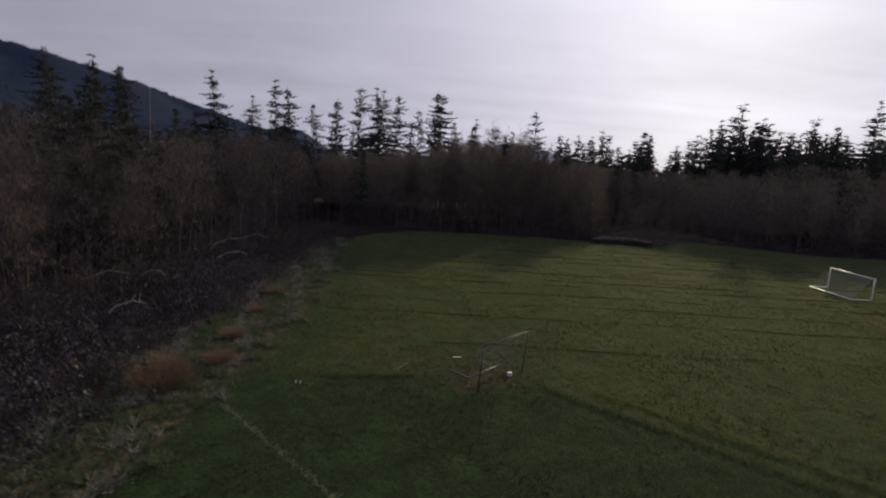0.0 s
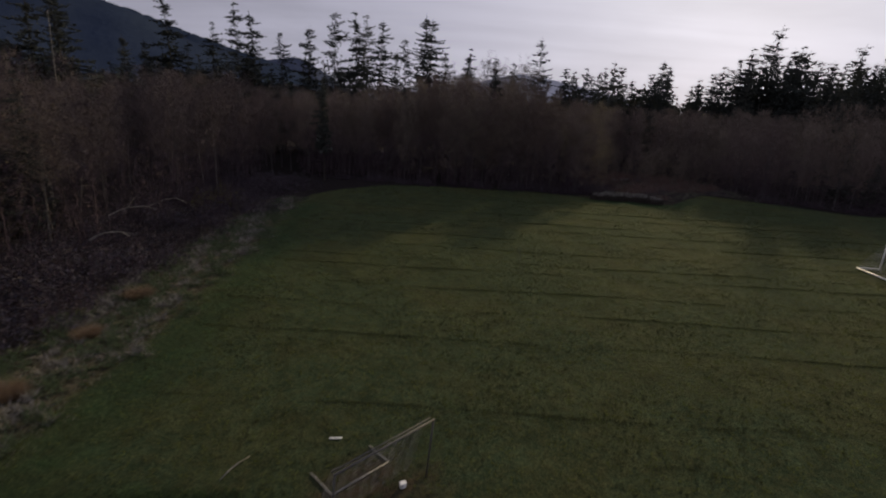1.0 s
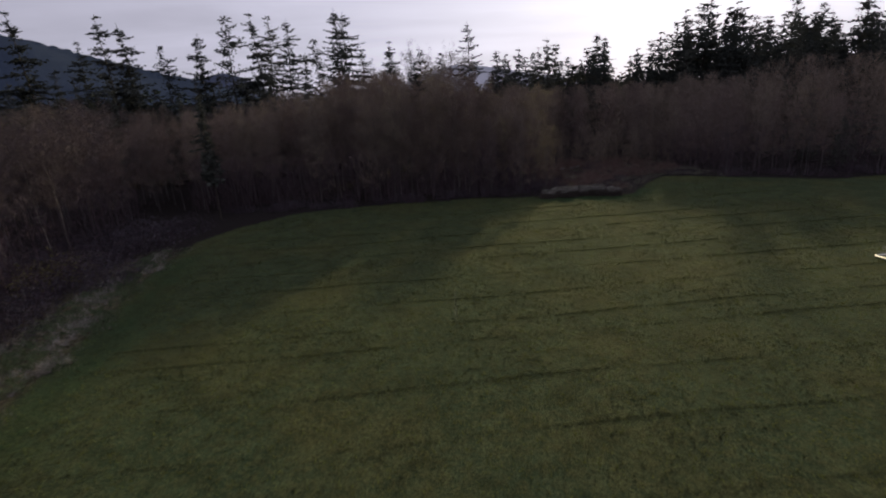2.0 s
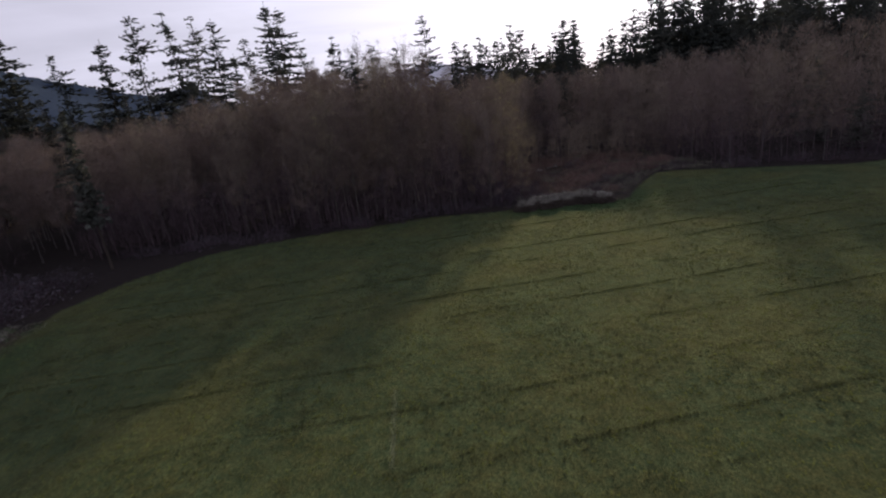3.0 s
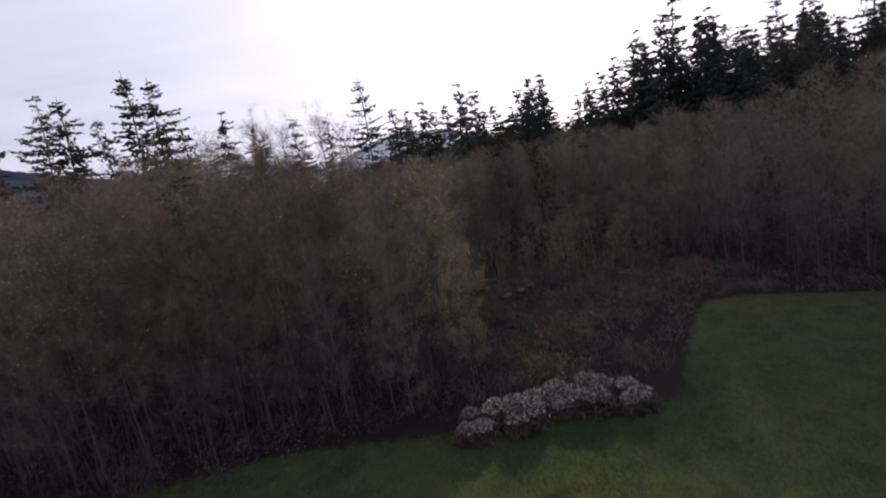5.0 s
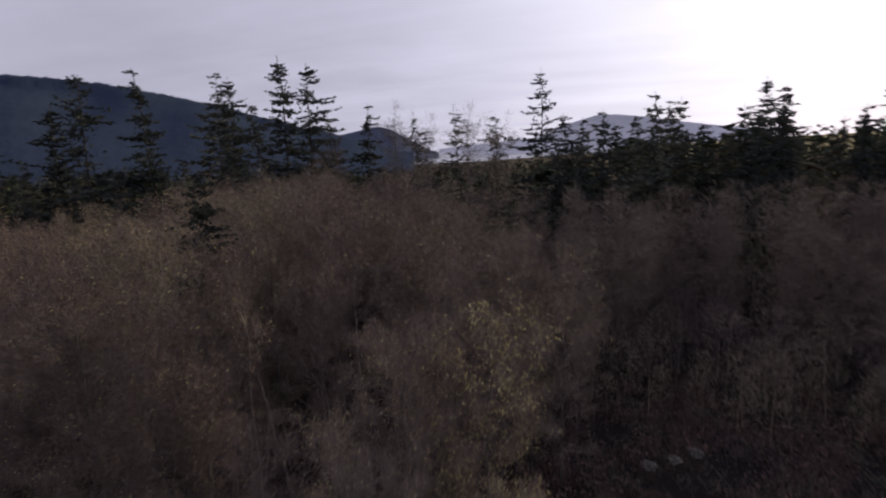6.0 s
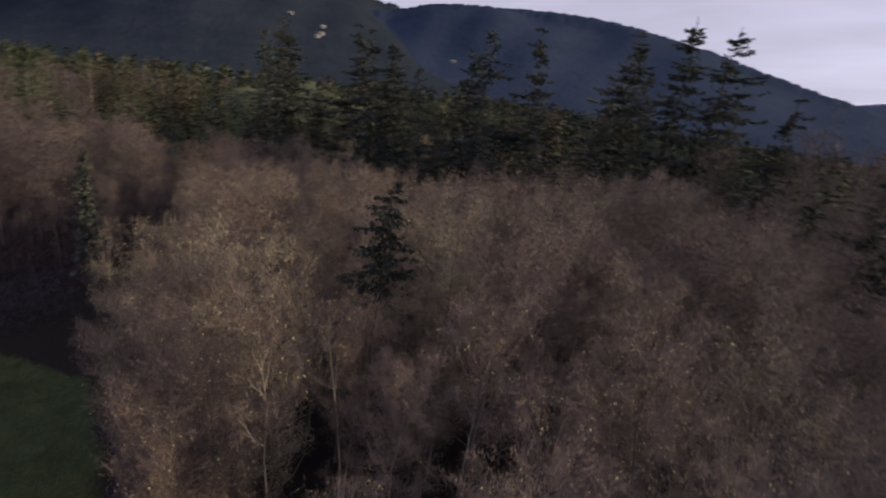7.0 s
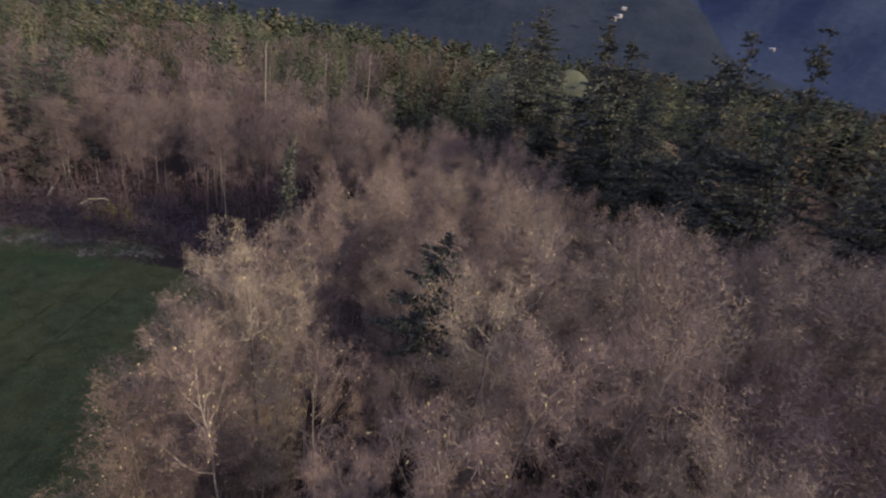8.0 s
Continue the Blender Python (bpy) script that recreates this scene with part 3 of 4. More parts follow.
class Nursery:
    """Kinds of one plant; the first of each kind is built, the rest are copies."""

    def __init__(self):
        self.kinds, self.used = [], set()

    def kind(self, root, h):
        self.kinds.append((root, h))

    def put(self, k, x, y, height, turn, rng, z=0.0, lean=0.0):
        root, h = self.kinds[k % len(self.kinds)]
        s = height / h
        wide = s * rng.uniform(0.92, 1.1)
        m = Matrix.Translation((x, y, z)) @ Matrix.Rotation(lean, 4, "Y") @ Matrix.Rotation(turn, 4, "Z") @ Matrix.Diagonal((wide, wide, s, 1))
        if k % len(self.kinds) in self.used:
            return copy_thing(root, m @ Matrix.Diagonal([1 / v for v in root.scale] + [1]))  # the copy takes over the first one's scale
        self.used.add(k % len(self.kinds))
        root.matrix_basis = m
        return root


def scatter(rng, x0, x1, y0, y1, step, keep=lambda x, y: True, jit=0.42):
    pts = []
    ny = int((y1 - y0) / step) + 1
    for i in range(ny):
        for j in range(int((x1 - x0) / step) + 1):
            x = x0 + (j + 0.5 * (i % 2) + rng.uniform(-jit, jit)) * step
            y = y0 + (i + rng.uniform(-jit, jit)) * step
            if x0 <= x <= x1 and y0 - 1 <= y <= y1 and keep(x, y):
                pts.append((x, y))
    return pts


rng = np.random.default_rng(7)
near_alders, mid_alders, far_alders, firs, wood_firs, close_firs = [Nursery() for _ in range(6)]
for k in range(6):
    near_alders.kind(plant("alder_tree", alder_meshes(20 + k, 14, (36, 36, 36, 36, 36, 14)[k], 8, (62, 62, 62, 62, 62, 44)[k], (300, 120, 3200, 260, 620, 80)[k], 0.0058, (0.18, 0.16, 0.175, 0.19, 0.17, 0.115)[k],
                                                      (0.12, 0.2, 0.06, 0.1, 0.25, 0.55)[k], bark=PALEBARK if k in (1, 5) else STEM, stout=0.75, reach_of_twigs=0.72, clump=0.055, branch=PALEBARK if k in (0, 1, 5) else STEM),
                           "leafless grey-brown alder " + ("with a fuzzy crown of fine twigs", "with a pale slender trunk", "with many yellow leaves remaining", "with a fuzzy crown of fine twigs", "with a few yellow leaves remaining", "with a pale bare trunk and a thin crown")[k],
                           "tree", "alders by the field"), 14)
for k in range(3):
    mid_alders.kind(plant("alder_tree", alder_meshes(30 + k, 14, 30, 7, 34, (130, 60, 200)[k], 0.0095, 0.185, 0.16, stout=0.75), "leafless grey-brown alder within the stand", "tree", "alders by the field"), 14)
close_firs.kind(plant("fir_tree", conifer_meshes(75, 16, 14, 6, 64, 0.34, 0.66, gap=0.2, big=0.42), "bushy young fir growing among the bare alders", "tree", "firs among the alders"), 16)
for k in range(4):
    far_alders.kind(plant("alder_tree", alder_meshes(40 + k, 13, 28, 6, 40, (0, 40, 0, 90)[k], 0.0115, 0.24, 0.30, stout=0.85, bark=PALEBARK if k == 1 else LIMB if k == 3 else DARKLIMB, twig=WOODTWIG), "bare dark brown alder in the dense wood edge", "tree", "alders of the wood edge"), 13)
for k in range(6):
    firs.kind(plant("fir_tree", conifer_meshes(60 + k, 26, (30, 27, 33, 26, 29, 25)[k], 6, 42, (0.27, 0.31, 0.24, 0.31, 0.27, 0.30)[k], gap=(0.1, 0.2, 0.08, 0.26, 0.14, 0.28)[k],
                                                lean=(0.02, 0.05, 0.01, 0.06, 0.03, 0.05)[k], big=0.64), "tall dark green fir with drooping uneven boughs", "tree", "tall firs"), 26)
for k in range(4):
    wood_firs.kind(plant("fir_tree", conifer_meshes(170 + k, 18, 24, 6, (84, 84, 24, 24)[k], (0.27, 0.24, 0.30, 0.26)[k], 0.04, gap=0.15, big=(0.34, 0.34, 0.7, 0.7)[k]), "dark fir of the woodland behind the alders", "tree", "firs of the woodland belt"), 18)


def thicket(name, pts, low, high, n, r, mat, label, seed, spread=1.6, base=0.0):
    """Trees too far in to pick apart: clouds of fine twigs with a stem each, in one mesh."""
    rng = np.random.default_rng(seed)
    b = Build()
    P, D, A, B = [], [], [], []
    for x, y in pts:
        h = rng.uniform(low, high)
        u = rng.random(n) ** 0.7
        a = rng.uniform(0, 6.28, n)
        q = spread * np.sqrt(rng.random(n)) * np.sqrt(np.clip(1.05 - (u * 1.0) ** 4, 0.05, 1)) * h / 12
        P.append(np.stack([x + q * np.cos(a), y + q * np.sin(a), (base + (1 - base) * u) * h * 0.93], -1))
        D.append(unit(np.stack([np.cos(a) * 0.5, np.sin(a) * 0.5, np.full(n, 0.8)], -1) + jitter(rng, n, 0.5)) * rng.uniform(0.5, 1.3, (n, 1)) * h / 12)
        A.append((x, y, -0.1)), B.append((x + rng.normal() * 0.3, y + rng.normal() * 0.3, h * 0.9))
    P, D = np.concatenate(P), np.concatenate(D)
    b.twigs(P, P + D, r * rng.uniform(0.6, 1.3, len(P)))
    b.spikes(np.array(A), np.array(B), 0.04)
    tagged(new(name, b.mesh(name, mat)), label, "wood", kind="stuff")


def deep(pts, test):
    """Splits trees into those of the wood's edge and those behind."""
    return [p for p in pts if not test(*p)], [p for p in pts if test(*p)]


# the alder stand at the far corner of the field
def stand_back(x):
    """Where the alder stand gives way to firs."""
    return float(np.interp(x, [-40, -34, -20, -13, -9.5, -8, 3, 15, 24], [84, 90, 95, 99, 104, 111, 116, 114, 109]))


def stand_height(x, y):
    """Height of the crowns: highest in the middle of the stand, lower towards its sides and its front."""
    top = float(np.interp(x, [-34, -12, -5, 0, 4, 14, 16, 19, 24, 30], [11.4, 12.0, 13.0, 14.3, 15.2, 15.0, 14.2, 12.9, 11.8, 10.2]))
    return top * float(np.interp(y, [74, 77, 80, 85, 108, 114], [0.84, 0.92, 0.96, 1.0, 1.0, 0.92]))


def in_stand(x, y):
    if x > 22.6 + (y - 78) * 0.38 or y > stand_back(x) or (x > 21 and y > 104):
        return False
    if -19 <= x and y < np.interp(x, [-19, -8, 3, 5], [79, 79, 78, 70]):
        return False
    return inside_field(np.float64(x), np.float64(y)) < -3.3 and math.hypot(x - 9.8, y - 84.3) > 1.0


stand = scatter(rng, -40, 30, 73.5, 118, 3.1, in_stand)
for x, y in stand:
    kind = near_alders if x > -4 and y < 94 else mid_alders
    k = int(rng.choice([0, 1, 3, 4, 5])) if y > 79 else int(rng.choice([0, 3, 4]))
    kind.put(k, x, y, stand_height(x, y) * (rng.uniform(0.90, 1.08) if rng.random() < 0.8 else rng.uniform(0.76, 0.9)), rng.uniform(0, 6.28), rng, lean=rng.normal() * 0.03)
for x in np.arange(4.5, 22, 2.2):
    x, y = x + rng.uniform(-0.6, 0.6), float(np.interp(x, [p[0] for p in FAR_EDGE], [p[1] for p in FAR_EDGE])) + rng.uniform(1.9, 2.8)
    near_alders.put(int(rng.choice([0, 3, 4])), x, y, rng.uniform(9.0, 11.6) + np.interp(x, [4, 7, 12, 16], [0, 1.8, 1.8, 0]), rng.uniform(0, 6.28), rng)
# the trees that still carry most of their yellow leaves
for x, y, h in ((23.0, 78.2, 12.3), (23.9, 76.3, 8.0), (19.2, 77.2, 9.0), (24.2, 86.4, 9.4)):
    near_alders.put(2, x, y, h, rng.uniform(0, 6.28), rng)
# tall bare alders that rise among the firs
tall_alders = Nursery()
tall_alders.kind(plant("alder_tree", alder_meshes(35, 20, 26, 5, 16, 0, 0.014, 0.12, 0.42, stout=0.9), "tall thin bare alder rising among the firs", "tree", "tall bare alders"), 20)
for x, y, h in ((10.5, 115.5, 21.5), (13.5, 117, 20.5), (18, 116, 21), (20.5, 119, 20), (28, 124, 17), (3, 117, 19)):
    tall_alders.put(0, x, y, h, rng.uniform(0, 6.28), rng)
# the left wood, behind the brambles
left, left_back = deep(scatter(rng, -54, -20, 6, 76, 3.8, lambda x, y: x > -36 or y > 20), lambda x, y: x < -31)
for x, y in left:
    far_alders.put(int(rng.integers(0, 4)), x, y, rng.uniform(7.8, 10.6) + (0.075 * max(0, y - 34)), rng.uniform(0, 6.28), rng)
# the wood beyond the clearing, and along the far edge
mid, mid_back = deep(scatter(rng, 27, 68, 98, 116, 3.2), lambda x, y: y > 105)
for x, y in mid:
    mid_alders.put(int(rng.integers(0, 3)), x, y, rng.uniform(9.2, 12.2), rng.uniform(0, 6.28), rng)
right, right_back = deep(scatter(rng, 43, 106, 72, 98, 3.7, lambda x, y: inside_field(np.float64(x), np.float64(y)) < -2.0 and y > 96 - (x - 34) * 1.4), lambda x, y: y > 81 + max(0, 62 - x) or x > 84)
for x, y in right:
    if x > 58 and rng.random() < 0.4:
        wood_firs.put(2 + int(rng.integers(0, 2)), x, y, rng.uniform(6, 11), rng.uniform(0, 6.28), rng)
    else:
        mid_alders.put(int(rng.integers(0, 3)), x, y, rng.uniform(7.6, 11.8), rng.uniform(0, 6.28), rng)
thicket("alder_thicket", left_back, 10, 14, 620, 0.022, WOODTWIG, "dense bare alders deeper in the wood", 16)
thicket("alder_thicket", mid_back, 10.5, 12.5, 620, 0.022, TWIG, "low bare alders behind the clearing", 17)
thicket("alder_thicket", right_back, 11, 14.5, 620, 0.022, TWIG, "dense bare alders along the field edge", 18)
# saplings and shrubs that close the wood's foot
shrubs = scatter(rng, -24, -19, 6, 76, 1.9) + scatter(rng, 3, 22.5, 75.2, 80, 1.25) + scatter(rng, -16, 3, 77.4, 81.5, 1.3) + scatter(rng, 42, 80, 71, 82, 1.9, lambda x, y: -6 < inside_field(np.float64(x), np.float64(y)) < -1.6)
shrubs += scatter(rng, 25, 62, 97, 101, 1.9) + scatter(rng, 42, 52, 80, 97, 2.0, lambda x, y: y > 97 - (x - 35) * 1.3)
thicket("shrub_layer", shrubs, 2.4, 7.0, 340, 0.012, REDTWIG, "leafless reddish-brown saplings and shrubs under the alders", 19, 3.2)
saplings = scatter(rng, 27, 52, 89, 99, 2.0, lambda x, y: y > np.interp(x, [27, 36, 44, 52], [93, 90, 86, 82]) and inside_field(np.float64(x), np.float64(y)) < -3)
thicket("sapling_thicket", saplings, 2.6, 6.4, 420, 0.012, TWIG, "bare grey-brown saplings on the far side of the clearing", 23, 3.0)

# the firs that stand out against the sky: x, y, height, kind
SKYLINE = [(-2.8, 117.2, 27, 2), (-1.3, 120.3, 26.9, 4), (-17.9, 106.7, 25.1, 3), (-14.3, 111, 26, 0), (-16, 124.6, 27.6, 1), (-12.1, 122.2, 26.2, 4), (-6.0, 118, 22.4, 3), (2.2, 118.5, 20.8, 5), (6.4, 118.2, 21.4, 0), (7.8, 137.2, 21.1, 3), (25.3, 145, 27.8, 5), (61.4, 119.3, 22.3, 3),
           (60.5, 156, 24.8, 2), (52.5, 179, 24.0, 0), (14, 137, 21.9, 5), (18.5, 142, 20.9, 3), (-33, 101, 24.8, 0), (-31, 103, 23.9, 2), (-46.3, 104, 26.5, 0), (-40, 106, 22.3, 1), (-58, 93, 24.4, 3), (-65.5, 96.3, 27.0, 0),
           (-62, 98, 25.0, 2), (-77.6, 101, 28.1, 1), (-29, 42, 15.3, 3), (-31.5, 41, 16.1, 5), (-27.3, 44, 13.0, 2), (-52, 100, 18.7, 2), (-48, 97.5, 18.0, 4), (67, 118.5, 28.9, 5), (74, 119, 25.4, 0), (81, 124, 23.3, 3),
           (86, 121, 26.8, 5), (89, 117, 24.2, 3), (94, 112, 29.7, 1), (71, 131, 26.0, 0), (67.5, 126, 22.7, 4), (-23, 108, 22.9, 2), (-26.5, 104, 20.9, 3), (-8, 114, 19.8, 2)]
rng = np.random.default_rng(70)
for x, y, h, k in SKYLINE:
    firs.put(k, x, y, h, rng.uniform(0, 6.28), rng)
close_firs.kind(plant("fir_tree", conifer_meshes(76, 13, 20, 5, 34, 0.17, 0.30, gap=0.2, big=0.55), "slender young fir rising among the bare alders", "tree", "firs among the alders"), 13)
for k, (x, y, h) in enumerate(((9.8, 84.3, 15.2), (-11.5, 72.8, 12.8))):
    close_firs.put(k, x, y, h, rng.uniform(0, 6.28), rng)
# bushy firs at the wood's edge behind the brambles
for x, y, h in ((-25.6, 40.6, 12.6), (-24.6, 43.6, 11.4), (-27.0, 37.8, 13.4), (-28.4, 40.2, 14.6)):
    wood_firs.put(int(rng.integers(0, 2)), x, y, h, rng.uniform(0, 6.28), rng)
# the belt of firs between and behind them
for x, y in scatter(rng, -62, 24, 80, 128, 6.2, lambda x, y: y > stand_back(x) + 2.5 and (x > -40 or y > 92)):
    if rng.random() < 0.34:
        mid_alders.put(int(rng.integers(0, 3)), x, y, rng.uniform(8, 12.5), rng.uniform(0, 6.28), rng)
    else:
        wood_firs.put(int(rng.integers(0, 2)), x, y, rng.uniform(8, 13) if y > 113 and x > -8 else rng.uniform(10, 16.5) if rng.random() < 0.7 else rng.uniform(16, 19.5), rng.uniform(0, 6.28), rng)
rng = np.random.default_rng(71)


def belt_top(x):
    return float(np.interp(x, [4, 24, 35, 46, 58, 69, 76, 84, 97, 112], [16.5, 16.3, 16.8, 17.2, 17.4, 20.5, 21.0, 19.5, 19, 18.5]))


for x, y in scatter(rng, 24, 66, 116, 127, 3.9):
    wood_firs.put(2 + int(rng.integers(0, 2)), x, y, belt_top(x) * rng.uniform(0.96, 1.22), rng.uniform(0, 6.28), rng)
for x, y in scatter(rng, 66, 112, 101, 130, 4.4):
    wood_firs.put(2 + int(rng.integers(0, 2)), x, y, belt_top(x) * rng.uniform(0.92, 1.22) * (0.86 + 0.14 * (y - 100) / 20), rng.uniform(0, 6.28), rng)


def off_knoll(x, y):
    """False on the bald knoll and on the low ground in front of it."""
    u, v = (x + 119) * 0.28 + (y - 114) * 0.96, (x + 119) * 0.96 - (y - 114) * 0.28
    return not (abs(u) < 20 and -6 < v < 14)


def knoll():
    """A low bald knoll of rock, moss and pale dry grass among the firs."""
    n, m = 48, 28
    u, v = np.meshgrid(np.linspace(-1, 1, n), np.linspace(-1, 1, m))
    h = 14.6 * np.clip(1 - u ** 2, 0, 1) ** 0.7 * np.clip(1 - v ** 2, 0, 1) ** 0.8
    h *= 1 + 0.10 * np.sin(u * 9 + 1) * np.cos(v * 5) + 0.05 * np.sin(u * 23 + v * 11)
    a, c = u * 32, v * 15
    verts = np.stack([-119 + a * 0.28 + c * 0.96, 114 + a * 0.96 - c * 0.28, h - 0.3], -1).reshape(-1, 3)
    i, j = np.meshgrid(np.arange(m - 1), np.arange(n - 1), indexing="ij")
    q = (i * n + j).ravel()
    me = mesh_of("bald_knoll", verts, np.stack([q, q + 1, q + 1 + n, q + n], -1), KNOLL, smooth=True)
    tagged(new("bald_knoll", me), "bald mossy grey-green knoll rising among the firs", "hill", kind="structure")


knoll()


def wood_stuff(name, x0, x1, y0, y1, step, low, high, seed, label, keep=lambda x, y: True, n=36):
    """Far woods: many simple firs and rounded trees in one mesh."""
    rng = np.random.default_rng(seed)
    crown = Build()
    pts = scatter(rng, x0, x1, y0, y1, step, keep)
    P, D, S, A, B = [], [], [], [], []
    fine = math.sqrt(36 / n)
    for x, y in pts:
        h = rng.uniform(low, high) * (0.6 if rng.random() < 0.25 else 1.0)
        round_top = rng.random() < 0.4
        s = np.sort(rng.uniform(0.12, 1.0, n))
        a = rng.uniform(0, 6.28, n)
        half = 0.24 * h * np.sqrt(np.clip(1 - ((s - 0.55) / 0.46) ** 2, 0.02, 1)) if round_top else 0.22 * h * (1 - s) ** 0.75 + 0.25
        L = half * fine * rng.uniform(0.6, 1.2, n)
        q = np.maximum(half - L, 0) * rng.random(n) ** 0.6
        out = np.stack([np.cos(a), np.sin(a), rng.uniform(-0.5, 0.15, n) + (0.5 if round_top else 0)], -1)
        P.append(np.stack([x + q * np.cos(a), y + q * np.sin(a), s * h], -1))
        d = out * L[:, None]
        D.append(d)
        S.append(unit(np.cross(d, np.array([0, 0, 1.0])) + jitter(rng, n, 0.5)) * (0.33 * np.linalg.norm(d, axis=1) + 0.1 * fine)[:, None])
        A.append((x, y, 0)), B.append((x, y, h))
    crown.blades(np.concatenate(P), np.concatenate(D), np.concatenate(S), 0.4)
    crown.spikes(np.array(A), np.array(B), 0.2)
    tagged(new(name, crown.mesh(name, FARNEEDLE)), label, "wood", kind="stuff")


wood_stuff("near_wood", -135, -50, -20, 150, 6.6, 9, 17, 10, "dense mixed evergreen wood beside the alders", lambda x, y: not (x > -82 and 105 < y < 135) and off_knoll(x, y) and (x < -60 or y < 90), 620)
wood_stuff("slope_wood", -200, -50, -70, 240, 7.4, 10, 18, 15, "dense mixed evergreen wood below the mountain", lambda x, y: (x < -135 or y < -20 or y > 150) and off_knoll(x, y), 150)
wood_stuff("far_wood", -400, -200, -100, 380, 10.5, 11, 18, 11, "mixed evergreen wood stretching to the foot of the mountain")
wood_stuff("flank_wood", -200, -50, 240, 420, 9.5, 7, 12, 9, "mixed evergreen wood towards the shore")
wood_stuff("shore_wood", -50, 110, 152, 420, 12, 7, 12.5, 12, "dark evergreen wood between the field and the shore", lambda x, y: x < 30 + (y - 70) * 0.12)
wood_stuff("shore_wood", 30, 420, 152, 430, 12.5, 13, 20, 16, "tall dark evergreen wood beyond the clearing", lambda x, y: x > 30 + (y - 70) * 0.12)
wood_stuff("side_wood", 106, 330, -60, 152, 12, 15, 24, 13, "dark evergreen wood beside the playing field")
wood_stuff("middle_wood", 24, 110, 127, 152, 5.0, 10, 14.5, 14, "low dark evergreen wood behind the clearing", lambda x, y: True)
thicket("brown_wood", scatter(np.random.default_rng(5), -190, -54, -20, 100, 8.5, lambda x, y: math.sin(x * 0.05 + y * 0.03) + math.sin(y * 0.06 - 1) > -0.2), 10, 15, 400, 0.05, WOODTWIG,
        "patches of brown leafless trees among the evergreens", 20, 3.2)


def snag(x, y, h, lean, seed):
    """A dead, bleached stem with broken stubs."""
    rng = np.random.default_rng(seed)
    root = tagged(new("dead_tree"), "bleached dead tree stem with broken branch stubs", "tree", "dead stems in the wood")
    b = Build()
    zs = np.linspace(0, 1, 8)
    pts = np.stack([lean * zs ** 1.4 * h + np.cumsum(rng.normal(size=8)) * 0.04, np.cumsum(rng.normal(size=8)) * 0.05, zs * h - 0.1], -1)
    b.tube(pts, np.interp(zs, [0, 1], [0.0048 * h, 0.0018 * h]), 7, True)
    part("trunk", b.mesh("trunk", SNAGBARK, smooth=True), root)
    for k in rng.uniform(0.3, 0.97, 9):
        s, a = Build(), rng.uniform(0, 6.28)
        p = np.array([np.interp(k, zs, pts[:, i]) for i in range(3)])
        s.spikes([p], [p + np.array([math.cos(a), math.sin(a), rng.uniform(-0.2, 0.5)]) * rng.uniform(0.3, 1.4)], 0.03)
        part("stub", s.mesh("stub", SNAGBARK), root)
    root.location = (x, y, 0)


for k, (x, y, h, lean) in enumerate([(-36, 62.2, 17.0, 0.03), (-72, 66, 14.5, -0.04), (-92, 84, 15.5, 0.03), (-30, 50, 9.5, 0.08), (-27.5, 49, 8.5, -0.06), (-24.5, 61, 9, 0.10), (-22, 63, 8, -0.05), (-29, 41.5, 10, 0.10), (-25.5, 44.5, 8.5, -0.15), (-23.5, 46.5, 6, 0.25), (-81, 102.7, 14.5, 0.02), (-65, 62, 14.5, -0.03), (-68, 69, 15.5, 0.02), (-58, 55, 13, 0.04), (-98, 100, 16, -0.02)]):
    snag(x, y, h, lean, 300 + k)


def house(az, r, z, turn, w):
    """A small far house on the mountain side."""
    root = tagged(new("hillside_house"), "small pale house on the wooded mountain side", "house", "houses on the mountain")
    part("wall", bevel_box(w, w * 0.7, w * 0.45, 0.1, SIDING, "wall"), root)
    e, q, t = w * 0.55, w * 0.42, w * 0.22
    v = [(-e, -q, t), (e, -q, t), (e, q, t), (-e, q, t), (-e, 0, t + w * 0.25), (e, 0, t + w * 0.25)]
    part("roof", mesh_of("roof", v, [(0, 1, 5, 4), (2, 3, 4, 5), (0, 4, 3), (1, 2, 5), (0, 3, 2, 1)], ROOF), root)
    root.matrix_basis = Matrix.Translation((r * math.sin(radians(az)) + 24, r * math.cos(radians(az)) + 80, z)) @ Matrix.Rotation(turn, 4, "Z")


